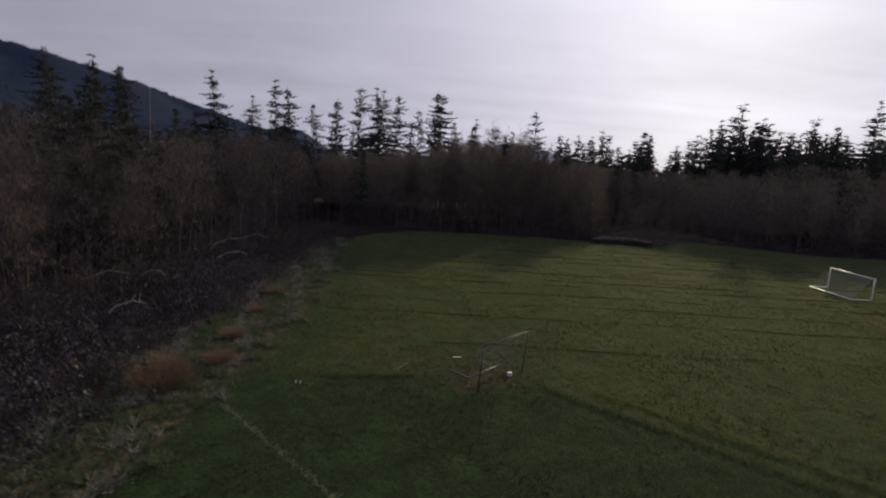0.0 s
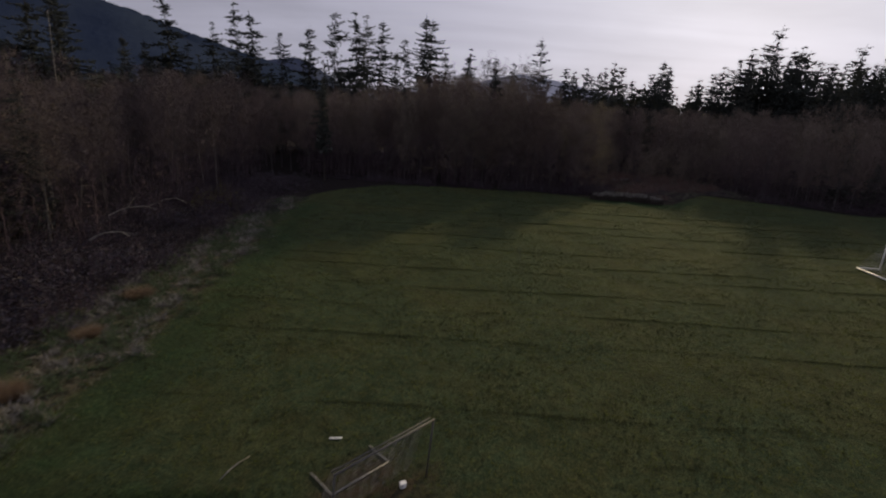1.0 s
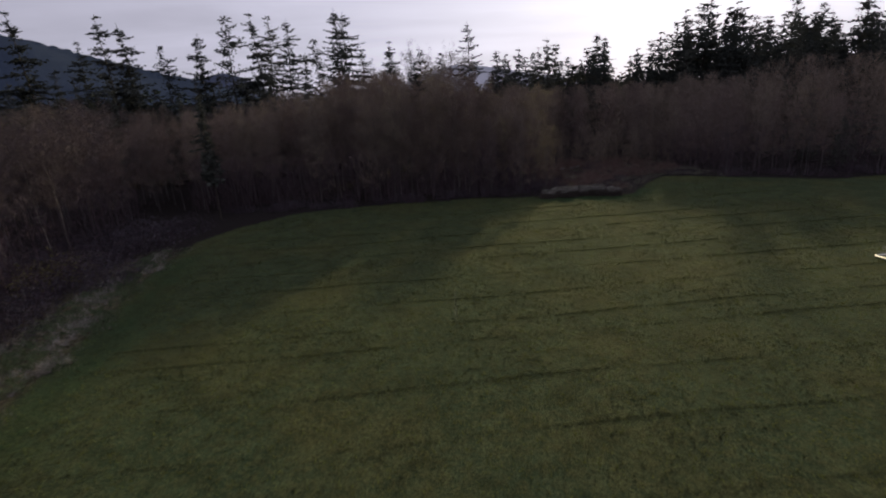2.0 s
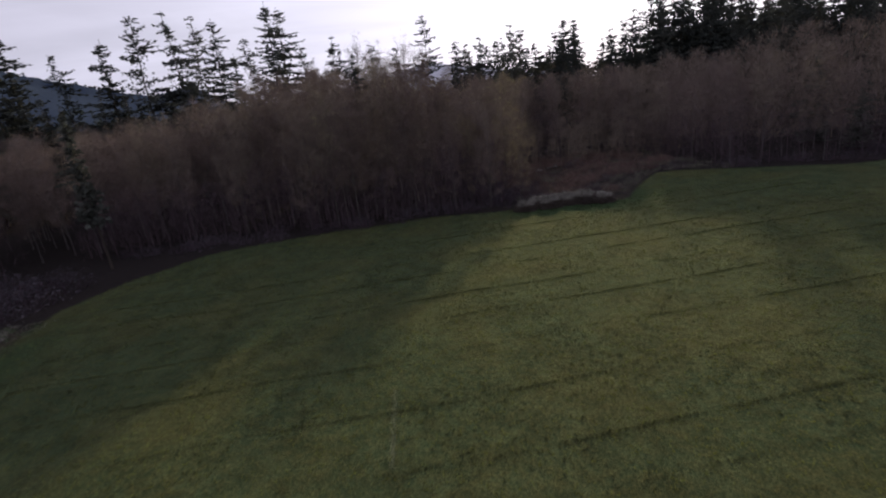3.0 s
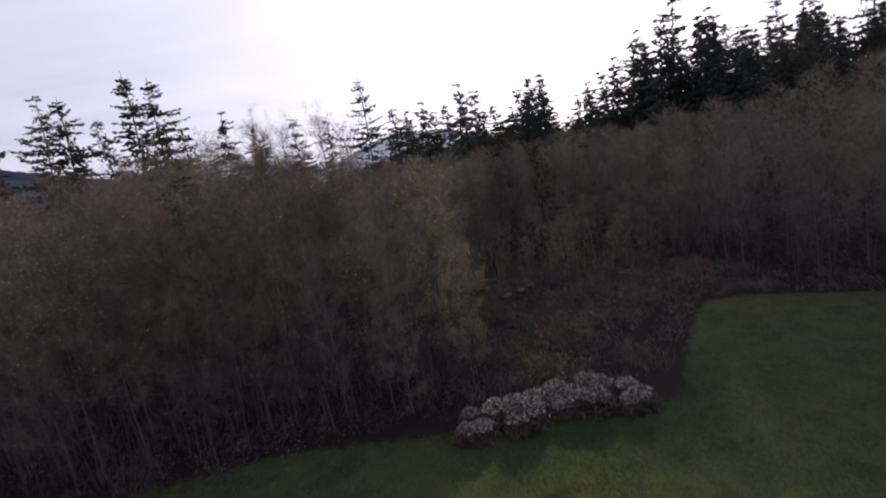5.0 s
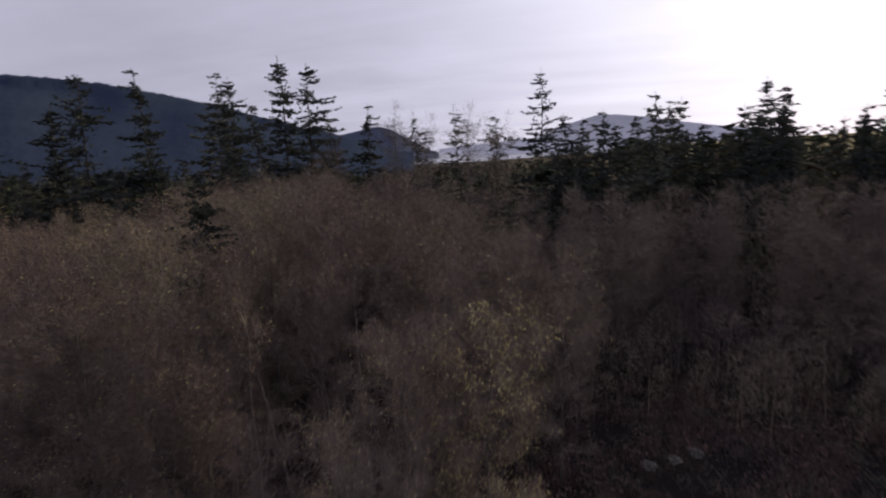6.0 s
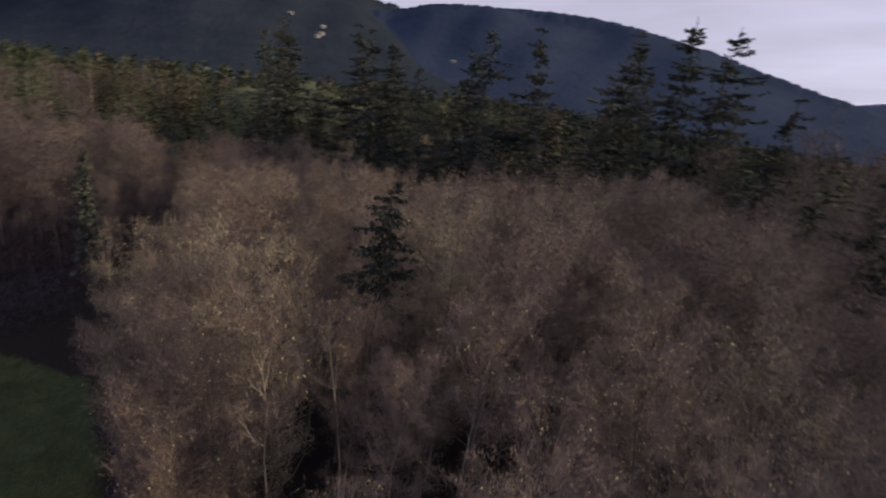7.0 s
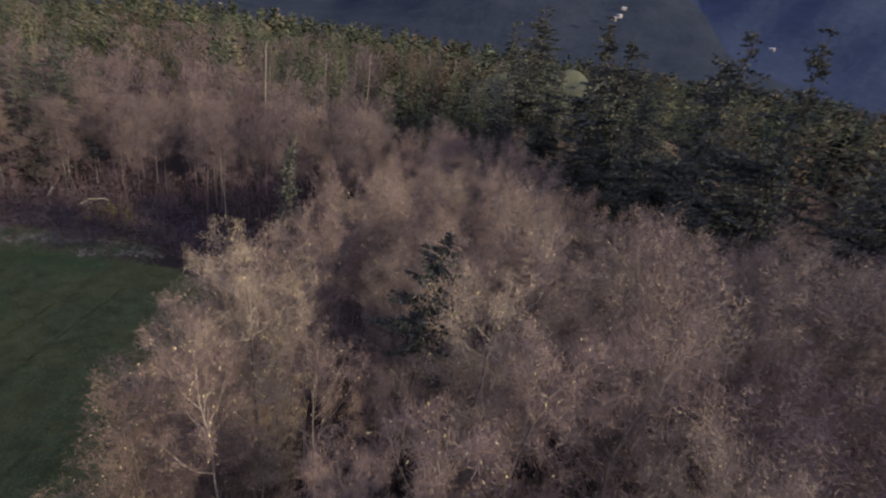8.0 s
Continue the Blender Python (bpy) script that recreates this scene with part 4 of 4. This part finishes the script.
# ---- goals and things on the field ----
def goal(name, width, height, depth, bar, post_mat, bar_mat, net_mat, label, base=True, net_step=0.12, twin=False):
    """A goal that faces -y, centred on its mouth."""
    root = tagged(new(name), label, "goal")
    w = width / 2
    for x in (-w, w):
        b = Build()
        b.tube([(x, 0, -0.05), (x, 0, height * 0.5), (x, 0, height)], [bar] * 3, 10, True)
        part("post", b.mesh("post", post_mat, smooth=True), root)
    b = Build()
    b.tube([(-w - bar, 0, height), (0, 0, height - 0.01), (w + bar, 0, height)], [bar] * 3, 10, True)
    part("crossbar", b.mesh("crossbar", bar_mat, smooth=True), root)
    if twin:
        b = Build()
        b.tube([(-w, 0.14, height - 0.03), (w, 0.14, height - 0.03)], [bar * 0.6] * 2, 8, True)
        part("net_bar", b.mesh("net_bar", bar_mat, smooth=True), root)
    if base:
        b = Build()
        b.tube([(-w, 0, 0.08), (-w, depth, 0.08)], [bar] * 2, 8, True)
        part("side_bar", b.mesh("side_bar", bar_mat, smooth=True), root)
        b = Build()
        b.tube([(w, 0, 0.08), (w, depth, 0.08)], [bar] * 2, 8, True)
        part("side_bar", b.mesh("side_bar", bar_mat, smooth=True), root)
        b = Build()
        b.tube([(-w, depth, 0.08), (w, depth, 0.08)], [bar] * 2, 8, True)
        part("rear_bar", b.mesh("rear_bar", bar_mat, smooth=True), root)
    # the net hangs from the crossbar to the rear
    b = Build()
    top, foot = 0.14 if twin else 0.05, depth
    nx, nz = int(width / net_step), int(math.hypot(height, foot) / net_step)
    at = lambda u, v: np.array([-w + width * u, top + (foot - top) * v + 0.10 * math.sin(v * 3.1), height * (1 - v) * (1 - 0.06 * math.sin(u * 3.14)) + 0.03])
    for i in range(nx + 1):
        q = [at(i / nx, v) for v in np.linspace(0, 1, 7)]
        b.spikes(np.array(q[:-1]), np.array(q[1:]), 0.006)
    for k in range(nz + 1):
        q = [at(u, k / nz) for u in np.linspace(0, 1, 9)]
        b.spikes(np.array(q[:-1]), np.array(q[1:]), 0.006)
    part("net", b.mesh("net", net_mat), root)
    return root


near_goal = goal("small_goal", 3.22, 2.05, 0.55, 0.026, DARKPAINT, WORNTUBE, NET, "small weathered steel goal with a worn grey crossbar", base=False, twin=True, net_step=0.1)
near_goal.matrix_basis = Matrix.Translation((3.05, 20.84, 0)) @ Matrix.Rotation(math.atan2(2.37, 2.235), 4, "Z") @ Matrix.Rotation(radians(5), 4, "X")
far_goal = goal("white_goal", 4.95, 1.95, 1.75, 0.05, WHITE, WHITE, NETPALE, "white painted junior goal with a pale net")
far_goal.matrix_basis = Matrix.Translation((37.45, 44.35, 0)) @ Matrix.Rotation(radians(90), 4, "Z")


def lying_frame():
    """A U of tube that lies on the bare earth behind the small goal."""
    root = tagged(new("lying_goal_frame"), "grey tubular frame lying on bare earth behind the goal", "frame")
    for name, a, b in (("side_tube", (0.86, 21.84), (1.64, 21.07)), ("long_tube", (1.64, 21.07), (3.0, 22.5)), ("side_tube", (3.0, 22.5), (2.31, 23.18))):
        t = Build()
        t.tube([(*a, 0.05), (*b, 0.05)], [0.022] * 2, 8, True)
        part(name, t.mesh(name, GREYTUBE, smooth=True), root)


lying_frame()


def white_tub():
    root = tagged(new("white_tub"), "small white plastic tub standing by the goal mouth", "tub")
    part("body", bevel_box(0.30, 0.24, 0.24, 0.035, WHITE, "body"), root)
    part("lid", bevel_box(0.32, 0.26, 0.04, 0.012, WHITE, "lid"), root).location = (0, 0, 0.135)
    part("slot", bevel_box(0.08, 0.012, 0.06, 0.004, NET, "slot"), root).location = (-0.05, -0.122, 0.03)
    root.matrix_basis = Matrix.Translation((3.53, 21.55, 0.09)) @ Matrix.Rotation(0.35, 4, "Z") @ Matrix.Scale(0.58, 4)


white_tub()
board = tagged(new("white_board", bevel_box(0.40, 0.06, 0.03, 0.008, WHITE, "white_board")), "short white painted board lying in the grass", "board")
board.matrix_basis = Matrix.Translation((1.2, 23.45, 0.04)) @ Matrix.Rotation(0.08, 4, "Z")


for x, y in ((-5.63, 19.68), (-5.42, 19.59)):
    peg = tagged(new("white_peg", bevel_box(0.035, 0.035, 0.12, 0.009, WHITE, "white_peg")), "short white marker peg standing in the grass", "peg", "marker pegs")
    peg.location = (x, y, 0.05)
stick = Build()
stick.tube([(-1.55, 21.38, 0.05), (-1.46, 21.72, 0.07), (-1.34, 22.05, 0.06), (-1.12, 22.38, 0.05)], [0.014, 0.017, 0.016, 0.011], 7, True)
tagged(new("bent_stick", stick.mesh("bent_stick", SNAGBARK, smooth=True)), "thin bent bleached stick lying in the grass", "stick")


# angle, distance, eye line in degrees, turn, width
for az, r, el, turn, w in ((-72.2, 640, 3.2, 0.3, 6), (-75.3, 740, 4.7, 0.9, 6), (-72.0, 700, 3.9, 1.6, 5.5), (-72.6, 600, 2.9, 0.2, 6), (-58.2, 640, 2.2, 0.7, 5), (-56.1, 700, 2.7, 1.1, 6), (-44.8, 820, 2.2, 0.5, 6)):
    house(az - 2.0, r, 20 + r * math.tan(radians(el + 0.5)), turn, w)


# ---- undergrowth ----
def bush_meshes(seed, r, h, canes, leaves, cane_mat, leaf_mat, small=1.0):
    """A bramble mound: arching canes under a skin of small leaves."""
    rng = np.random.default_rng(seed)
    b = Build()
    a = rng.uniform(0, 6.28, canes)
    q = r * np.sqrt(rng.random(canes))
    root = np.stack([q * np.cos(a) * 0.8, q * np.sin(a) * 0.8, np.full(canes, -0.05)], -1)
    out = np.stack([np.cos(a), np.sin(a), np.zeros(canes)], -1) * rng.uniform(0.2, 0.8, (canes, 1)) + jitter(rng, canes, 0.3) * [1, 1, 0]
    top = h * (1 - 0.75 * (q / r) ** 2) * rng.uniform(0.55, 1.15, canes)
    mid = root + out * 0.5 + np.stack([np.zeros(canes), np.zeros(canes), top], -1)
    tip = mid + out * rng.uniform(0.4, 1.0, (canes, 1)) + np.stack([np.zeros(canes), np.zeros(canes), -0.45 * top * rng.uniform(-0.3, 1, canes)], -1)
    b.spikes(root, mid, 0.012)
    b.spikes(mid, tip, 0.009)
    l = Build()
    i = rng.integers(0, canes, leaves)
    k = rng.random((leaves, 1))
    p = np.where(rng.random((leaves, 1)) < 0.45, root[i] * (1 - k) + mid[i] * k, mid[i] * (1 - k) + tip[i] * k) + jitter(rng, leaves, 0.09)
    p[:, 2] = np.maximum(p[:, 2], 0.03)
    size = rng.uniform(0.09, 0.20, (leaves, 1)) * small
    d = unit(jitter(rng, leaves) + np.array([0, 0, -0.2])) * size
    l.blades(p, d, unit(np.cross(d, jitter(rng, leaves))) * size * 0.33, 0.3)
    return {"tangle": b.mesh("tangle", cane_mat), "foliage": l.mesh("foliage", leaf_mat)}


def mound_meshes(seed, r, h):
    """A closed bramble mound: shade painted as dark leaves down to the ground, light as pale ones over its lumpy top.
    """
    rng = np.random.default_rng(seed)
    out = {}
    phase = rng.uniform(0, 6.28, 3)
    for key, n, low, mat, size in (("foliage", 2300, 0.0, HEDGE, 0.15), ("pale_leaves", 520, 0.72, PALE, 0.14)):
        a = rng.uniform(0, 6.28, n)
        z = low + (1 - low) * rng.random(n)
        lump = 1 + 0.16 * np.sin(3 * a + phase[0]) * np.sin(4 * z + phase[1]) + 0.10 * np.sin(7 * a + phase[2] + 5 * z)
        q = r * np.sqrt(np.clip(1.04 - z ** 2.2, 0, 1)) * lump * rng.uniform(0.78, 1.04, n)
        p = np.stack([q * np.cos(a), q * np.sin(a), z * h * (0.86 + 0.14 * lump) + 0.02], -1)
        d = unit(jitter(rng, n) + np.stack([np.cos(a), np.sin(a), np.full(n, 0.2)], -1) * 0.5) * rng.uniform(0.6, 1.2, (n, 1)) * size
        b = Build()
        b.blades(p, d, unit(np.cross(d, jitter(rng, n))) * np.linalg.norm(d, axis=1)[:, None] * 0.42, 0.3)
        out[key] = b.mesh(key, mat)
    b = Build()
    a = rng.uniform(0, 6.28, 60)
    foot = np.stack([np.cos(a) * r * 0.5, np.sin(a) * r * 0.5, np.full(60, -0.05)], -1)
    b.spikes(foot, foot * rng.uniform(1.2, 2.2, (60, 1)) + np.stack([np.zeros(60), np.zeros(60), h * rng.uniform(0.6, 1.15, 60)], -1), 0.008)
    out["tangle"] = b.mesh("tangle", CANE)
    return out


rng = np.random.default_rng(21)
brambles, pale_brambles, brackens = Nursery(), Nursery(), Nursery()
for k in range(3):
    brambles.kind(plant("bramble_bush", bush_meshes(80 + k, 1.9, 1.5, 110, 480, CANE, BRAMBLE, 0.78), "tangled dark reddish-brown bramble bush", "bush", "brambles along the field"), 1.5)
for k in range(3):
    pale_brambles.kind(plant("pale_bramble_bush", mound_meshes(90 + k, 1.05, 1.2), "dense bramble mound coloured dark as shaded body, pale as lit top", "bush", "pale brambles at the far edge"), 1.2)
for k in range(2):
    brackens.kind(plant("bracken_clump", bush_meshes(95 + k, 1.6, 1.0, 170, 240, BRACKEN, BRACKEN), "collapsed clump of dead russet bracken", "bush", "bracken in the clearing"), 1.0)
for x, y in scatter(rng, -22.5, -12.2, 4, 70, 2.25, lambda x, y: math.hypot(x + 16.6, y - 54.6) > 2.8 and x < -13.1 + np.interp(y, [20, 32], [0, 0.9]) + 0.6 * math.sin(y * 0.5) + max(0, y - 64) * 0.6):
    brambles.put(int(rng.integers(0, 3)), x, y, rng.uniform(1.0, 2.0), rng.uniform(0, 6.28), rng)
shrub = plant("olive_shrub", bush_meshes(99, 2.4, 1.8, 300, 900, CANE, OLIVE, 0.7), "rounded olive-green shrub at the foot of the wood", "bush")
shrub.matrix_basis = Matrix.Translation((-16.6, 54.6, 0)) @ Matrix.Scale(1.2, 4)
for x, y in scatter(rng, -12, 23, 74.6, 77.4, 2.4):
    brambles.put(int(rng.integers(0, 3)), x, y, rng.uniform(0.7, 1.3), rng.uniform(0, 6.28), rng)
for x, y in scatter(rng, 20.5, 25.5, 74.5, 84, 2.1):
    brambles.put(int(rng.integers(0, 3)), x, y, rng.uniform(0.7, 1.6), rng.uniform(0, 6.28), rng)
for x, y in scatter(rng, 22.2, 29.9, 71.5, 73.4, 0.95):
    pale_brambles.put(int(rng.integers(0, 3)), x, y - 0.62 - 0.13 * (x - 26.5), rng.uniform(0.62, 0.92), rng.uniform(0, 6.28), rng)
for x, y in ((30.9, 88.2), (29.6, 87.6), (32.0, 88.8)):
    pale_brambles.put(int(rng.integers(0, 3)), x, y, rng.uniform(0.45, 0.6), rng.uniform(0, 6.28), rng)
for x, y in scatter(rng, 24, 44, 75, 98, 2.7, lambda x, y: inside_field(np.float64(x), np.float64(y)) < -1.0):
    (brackens if rng.random() < 0.8 else brambles).put(int(rng.integers(0, 2)), x, y, rng.uniform(0.6, 1.2), rng.uniform(0, 6.28), rng)
for x, y in scatter(rng, 44, 70, 70.5, 78, 2.9, lambda x, y: -4.5 < inside_field(np.float64(x), np.float64(y)) < -0.8):
    brambles.put(int(rng.integers(0, 3)), x, y, rng.uniform(0.8, 1.5), rng.uniform(0, 6.28), rng)


# ---- grass ----
def tufts(name, pts, low, high, blades, spread, width, mat, label, seed, lean=0.5):
    rng = np.random.default_rng(seed)
    pts = np.repeat(np.asarray(pts, float), blades, axis=0)
    n = len(pts)
    p = np.stack([pts[:, 0] + rng.normal(size=n) * spread, pts[:, 1] + rng.normal(size=n) * spread, np.zeros(n)], -1)
    p[:, 2] = ground_z(p[:, 0], p[:, 1]) - 0.01
    hgt = rng.uniform(low, high, n)
    tip = p + np.stack([rng.normal(size=n) * lean * hgt, rng.normal(size=n) * lean * hgt, hgt], -1)
    a = rng.uniform(0, 6.28, n)
    side = np.stack([np.cos(a), np.sin(a), np.zeros(n)], -1) * width
    b = Build()
    verts = np.stack([p - side, p + side, tip], 1).reshape(-1, 3)
    b.add(verts, np.arange(3 * n).reshape(-1, 3))
    tagged(new(name, b.mesh(name, mat)), label, "grass", kind="stuff")


def clump(x, y):
    """Uneven growth of the turf, in clumps of a hand or two."""
    return (np.sin(x * 5.3 + 1.7 * np.sin(y * 1.9)) * np.sin(y * 6.1 + 1.3 * np.sin(x * 2.3)) + 0.6 * np.sin(x * 2.1 - y * 1.3 + 2 * np.sin(y * 0.7)) * np.sin(y * 2.9 + x * 0.6)
            + 0.5 * np.sin(x * 11.3 + y * 4.1) * np.sin(y * 9.7 - x * 3.7))


rng = np.random.default_rng(31)
xy = np.stack([rng.uniform(-10, 46, 150000), 6 + 74 * rng.random(150000) ** 1.2], -1)
xy = xy[(inside_field(xy[:, 0], xy[:, 1]) > -0.3) & (clump(xy[:, 0], xy[:, 1]) > 0.0)]
lush = lush_and_sunlit(xy[:, 0], xy[:, 1]) + rng.normal(size=len(xy)) * 0.15 > 0.5
tufts("mown_grass", xy[~lush], 0.04, 0.115, 2, 0.05, 0.016, BLADE, "short damp olive turf of the playing field", 1)
tufts("lush_grass", xy[lush], 0.04, 0.11, 2, 0.05, 0.016, GREENBLADE, "bright green turf beside goal and edges, coloured as sunlit by hedge", 4)


def along(a, b, n, wide):
    t = rng.random(n)[:, None]
    return np.array(a) * (1 - t) + np.array(b) * t + rng.normal(size=(n, 2)) * wide


trail = np.concatenate([along((-7.7, 17.5), (-5.5, 15.4), 190, 0.05), along((-5.5, 15.4), (-2.4, 12.4), 240, 0.05), along((-2.4, 12.4), (0.5, 9.0), 190, 0.05)])
tufts("trodden_trail", trail, 0.02, 0.05, 3, 0.018, 0.016, PALEBLADE, "pale trodden line across the grass", 5, 2.2)
clod = np.stack([rng.uniform(-8, 44, 30000), 5 + 66 * rng.random(30000) ** 1.35], -1)
patch = np.sin(clod[:, 0] * 0.55 + 1.3 * np.sin(clod[:, 1] * 0.31)) * np.sin(clod[:, 1] * 0.62 + np.sin(clod[:, 0] * 0.4)) + 0.4 * rng.normal(size=len(clod))
clod = clod[(patch > 0.05) & (inside_field(clod[:, 0], clod[:, 1]) > 0.3)]
# dark blades paint the shaded gaps of the turf
tufts("grass_clods", clod, 0.045, 0.115, 6, 0.036, 0.018, SHADECLOD, "scattered ragged clods of longer grass, coloured dark as shaded gaps", 11, 0.7)
line_mark = along((9.95, 47.4), (9.6, 43.2), 330, 0.02)
tufts("worn_line", line_mark, 0.02, 0.06, 3, 0.015, 0.014, PALEBLADE, "short pale worn line in the turf", 9, 1.5)
ridge = np.concatenate([along((-4.4, 20.5), (-0.8, 20.9), 420, 0.12), along((4.9, 20.2), (8.9, 16.9), 520, 0.13), along((8.9, 16.9), (14.5, 11.8), 700, 0.13), along((9.5, 17.6), (14.5, 13.5), 500, 0.1)])
# sunlit flank of the ridge, painted as paler blades
crest = np.concatenate([along((6.9, 20.1), (9.9, 18.0), 420, 0.16), along((9.9, 18.0), (15.2, 13.4), 520, 0.16)])
tufts("grass_crest", crest, 0.05, 0.13, 3, 0.08, 0.016, LITBLADE, "crest of the grass ridge across the field, coloured pale as sunlit", 13)
tufts("grass_ridge", ridge, 0.05, 0.15, 2, 0.10, 0.016, GREENBLADE, "tufted ridge of longer grass across the field", 6)
lines = []
for k, y in enumerate((25.3, 30.8, 34.2, 37.4, 40.9, 42.9, 46.0, 49.5, 52.8, 55.5, 59.0, 61.9, 66.8)):
    x = rng.uniform(-7, 45, 5200)
    gap = rng.random(5200) < np.clip(0.42 + 0.35 * np.sin(x * 0.23 + k * 1.9) + 0.25 * np.sin(x * 0.9 + k) + 0.2 * np.sin(x * 2.3 + 2 * k), 0.04, 0.9)
    lines.append(np.stack([x, y - 0.008 * (x - 15) + 0.06 * np.sin(x * 0.4 + k) + rng.normal(size=5200) * 0.06], -1)[gap])
lines = np.concatenate(lines)
# each ridge's shadow line is put into its blade colour
tufts("grass_windrow", lines, 0.05, 0.10, 2, 0.02, 0.012, SHADECLOD, "ragged grass ridges between mower passes, coloured dark as their shade", 2)
# sunlit strip beside each mower ridge, painted by paler blades
tufts("pale_swath", lines[::2] - [0, 0.2], 0.03, 0.07, 2, 0.06, 0.014, LITBLADE, "grass strips beside the mower ridges, coloured pale as sunlit", 12, 0.9)
xy = np.stack([rng.uniform(-14.0, -6.8, 9000), rng.uniform(4, 70, 9000)], -1)
f = inside_field(xy[:, 0], xy[:, 1]) + 0.5 * np.sin(xy[:, 1] * 1.3) + 0.3 * np.sin(xy[:, 1] * 3.1)
xy = xy[(f < 0.5) & (f > -5.2) & (xy[:, 1] < 62)]
# tussocks: many blades from one foot, with hollows between
foot = np.stack([rng.uniform(-13.4, -6.9, 4300), rng.uniform(4, 70, 4300)], -1)
f = inside_field(foot[:, 0], foot[:, 1]) + 0.5 * np.sin(foot[:, 1] * 1.3) + 0.3 * np.sin(foot[:, 1] * 3.1)
foot = foot[(f < 0.1) & (f > -4.6) & (foot[:, 1] < 58 + 4 * rng.random(len(foot)))]
pale = wavy(foot[:, 0] * 1.3 + 4, foot[:, 1] * 1.1) + rng.normal(size=len(foot)) * 0.22 > 0.7
tufts("rough_grass", xy, 0.05, 0.16, 3, 0.12, 0.016, ROUGH, "uncut green grass between field and brambles", 3)
dry = np.stack([rng.uniform(23, 46, 3600), rng.uniform(72.5, 97, 3600)], -1)
thick = wavy(dry[:, 0] * 0.9, dry[:, 1] * 0.9) + rng.normal(size=len(dry)) * 0.25
dry = dry[(inside_field(dry[:, 0], dry[:, 1]) < -0.6) & (dry[:, 0] > 23 + 0.38 * (dry[:, 1] - 78)) & (thick > 0.55)]
tufts("clearing_grass", dry, 0.2, 0.6, 10, 0.16, 0.012, ROUGH, "tall grey-green dead grass in the clearing", 14, 0.7)
tufts("green_tussocks", foot[~pale], 0.14, 0.36, 18, 0.075, 0.017, GREENTUFT, "green tussocks between field and brambles", 8, 0.75)
tufts("pale_tussocks", foot[pale], 0.14, 0.38, 18, 0.08, 0.016, STRAW, "pale dry tussocks between field and brambles", 7, 0.8)


def dry_clump(x, y, r, h, n, seed):
    rng = np.random.default_rng(seed)
    b = Build()
    a, q = rng.uniform(0, 6.28, n), r * 0.5 * np.sqrt(rng.random(n))
    p = np.stack([q * np.cos(a), q * np.sin(a), np.full(n, -0.03)], -1)
    tip = p * rng.uniform(1.4, 2.4, (n, 1)) + np.stack([rng.normal(size=n) * 0.1, rng.normal(size=n) * 0.1, h * rng.uniform(0.5, 1.05, n)], -1)
    b.spikes(p, tip, 0.009)
    ob = tagged(new("dry_grass_clump", b.mesh("dry_grass_clump", TAN)), "tall clump of tan dry grass beside the brambles", "grass", "dry grass clumps")
    ob.location = (x, y, 0)


for k, (x, y, r, h) in enumerate([(-10.6, 18.6, 1.5, 1.15), (-11.2, 19.8, 1.2, 1.0), (-10.3, 24.6, 0.8, 0.6), (-9.6, 21.4, 0.9, 0.6), (-11.2, 33.5, 0.9, 0.7), (-10.8, 29.2, 0.7, 0.5)]):
    dry_clump(x, y, r, h, 900, 50 + k)


def fallen_branch(x, y, turn, length, z, seed):
    rng = np.random.default_rng(seed)
    b = Build()
    t = np.linspace(0, 1, 6)
    pts = np.stack([t * length, np.cumsum(rng.normal(size=6)) * 0.08, z + 0.5 * np.sin(t * 2.6) + rng.normal(size=6) * 0.04], -1)
    b.tube(pts, np.linspace(0.06, 0.02, 6), 6, True)
    b.spikes(pts[2:5], pts[2:5] + rng.normal(size=(3, 3)) * 0.4 + np.array([0.4, 0, 0.3]), 0.025)
    ob = tagged(new("fallen_branch", b.mesh("fallen_branch", SNAGBARK)), "bleached fallen branch lying over the undergrowth", "branch", "fallen branches")
    ob.matrix_basis = Matrix.Translation((x, y, 0)) @ Matrix.Rotation(turn, 4, "Z")


for k, (x, y, turn, length, z) in enumerate([(-21.5, 29.5, 0.5, 2.6, 1.3), (-18.6, 31.0, -0.3, 2.0, 1.4), (-16.5, 24.5, 0.9, 1.6, 1.0), (-17.5, 39, 0.2, 2.2, 1.2), (-20.5, 52, -0.4, 3.0, 0.9), (-21, 46, 0.6, 3.2, 1.0)]):
    fallen_branch(x, y, turn, length, z, 400 + k)
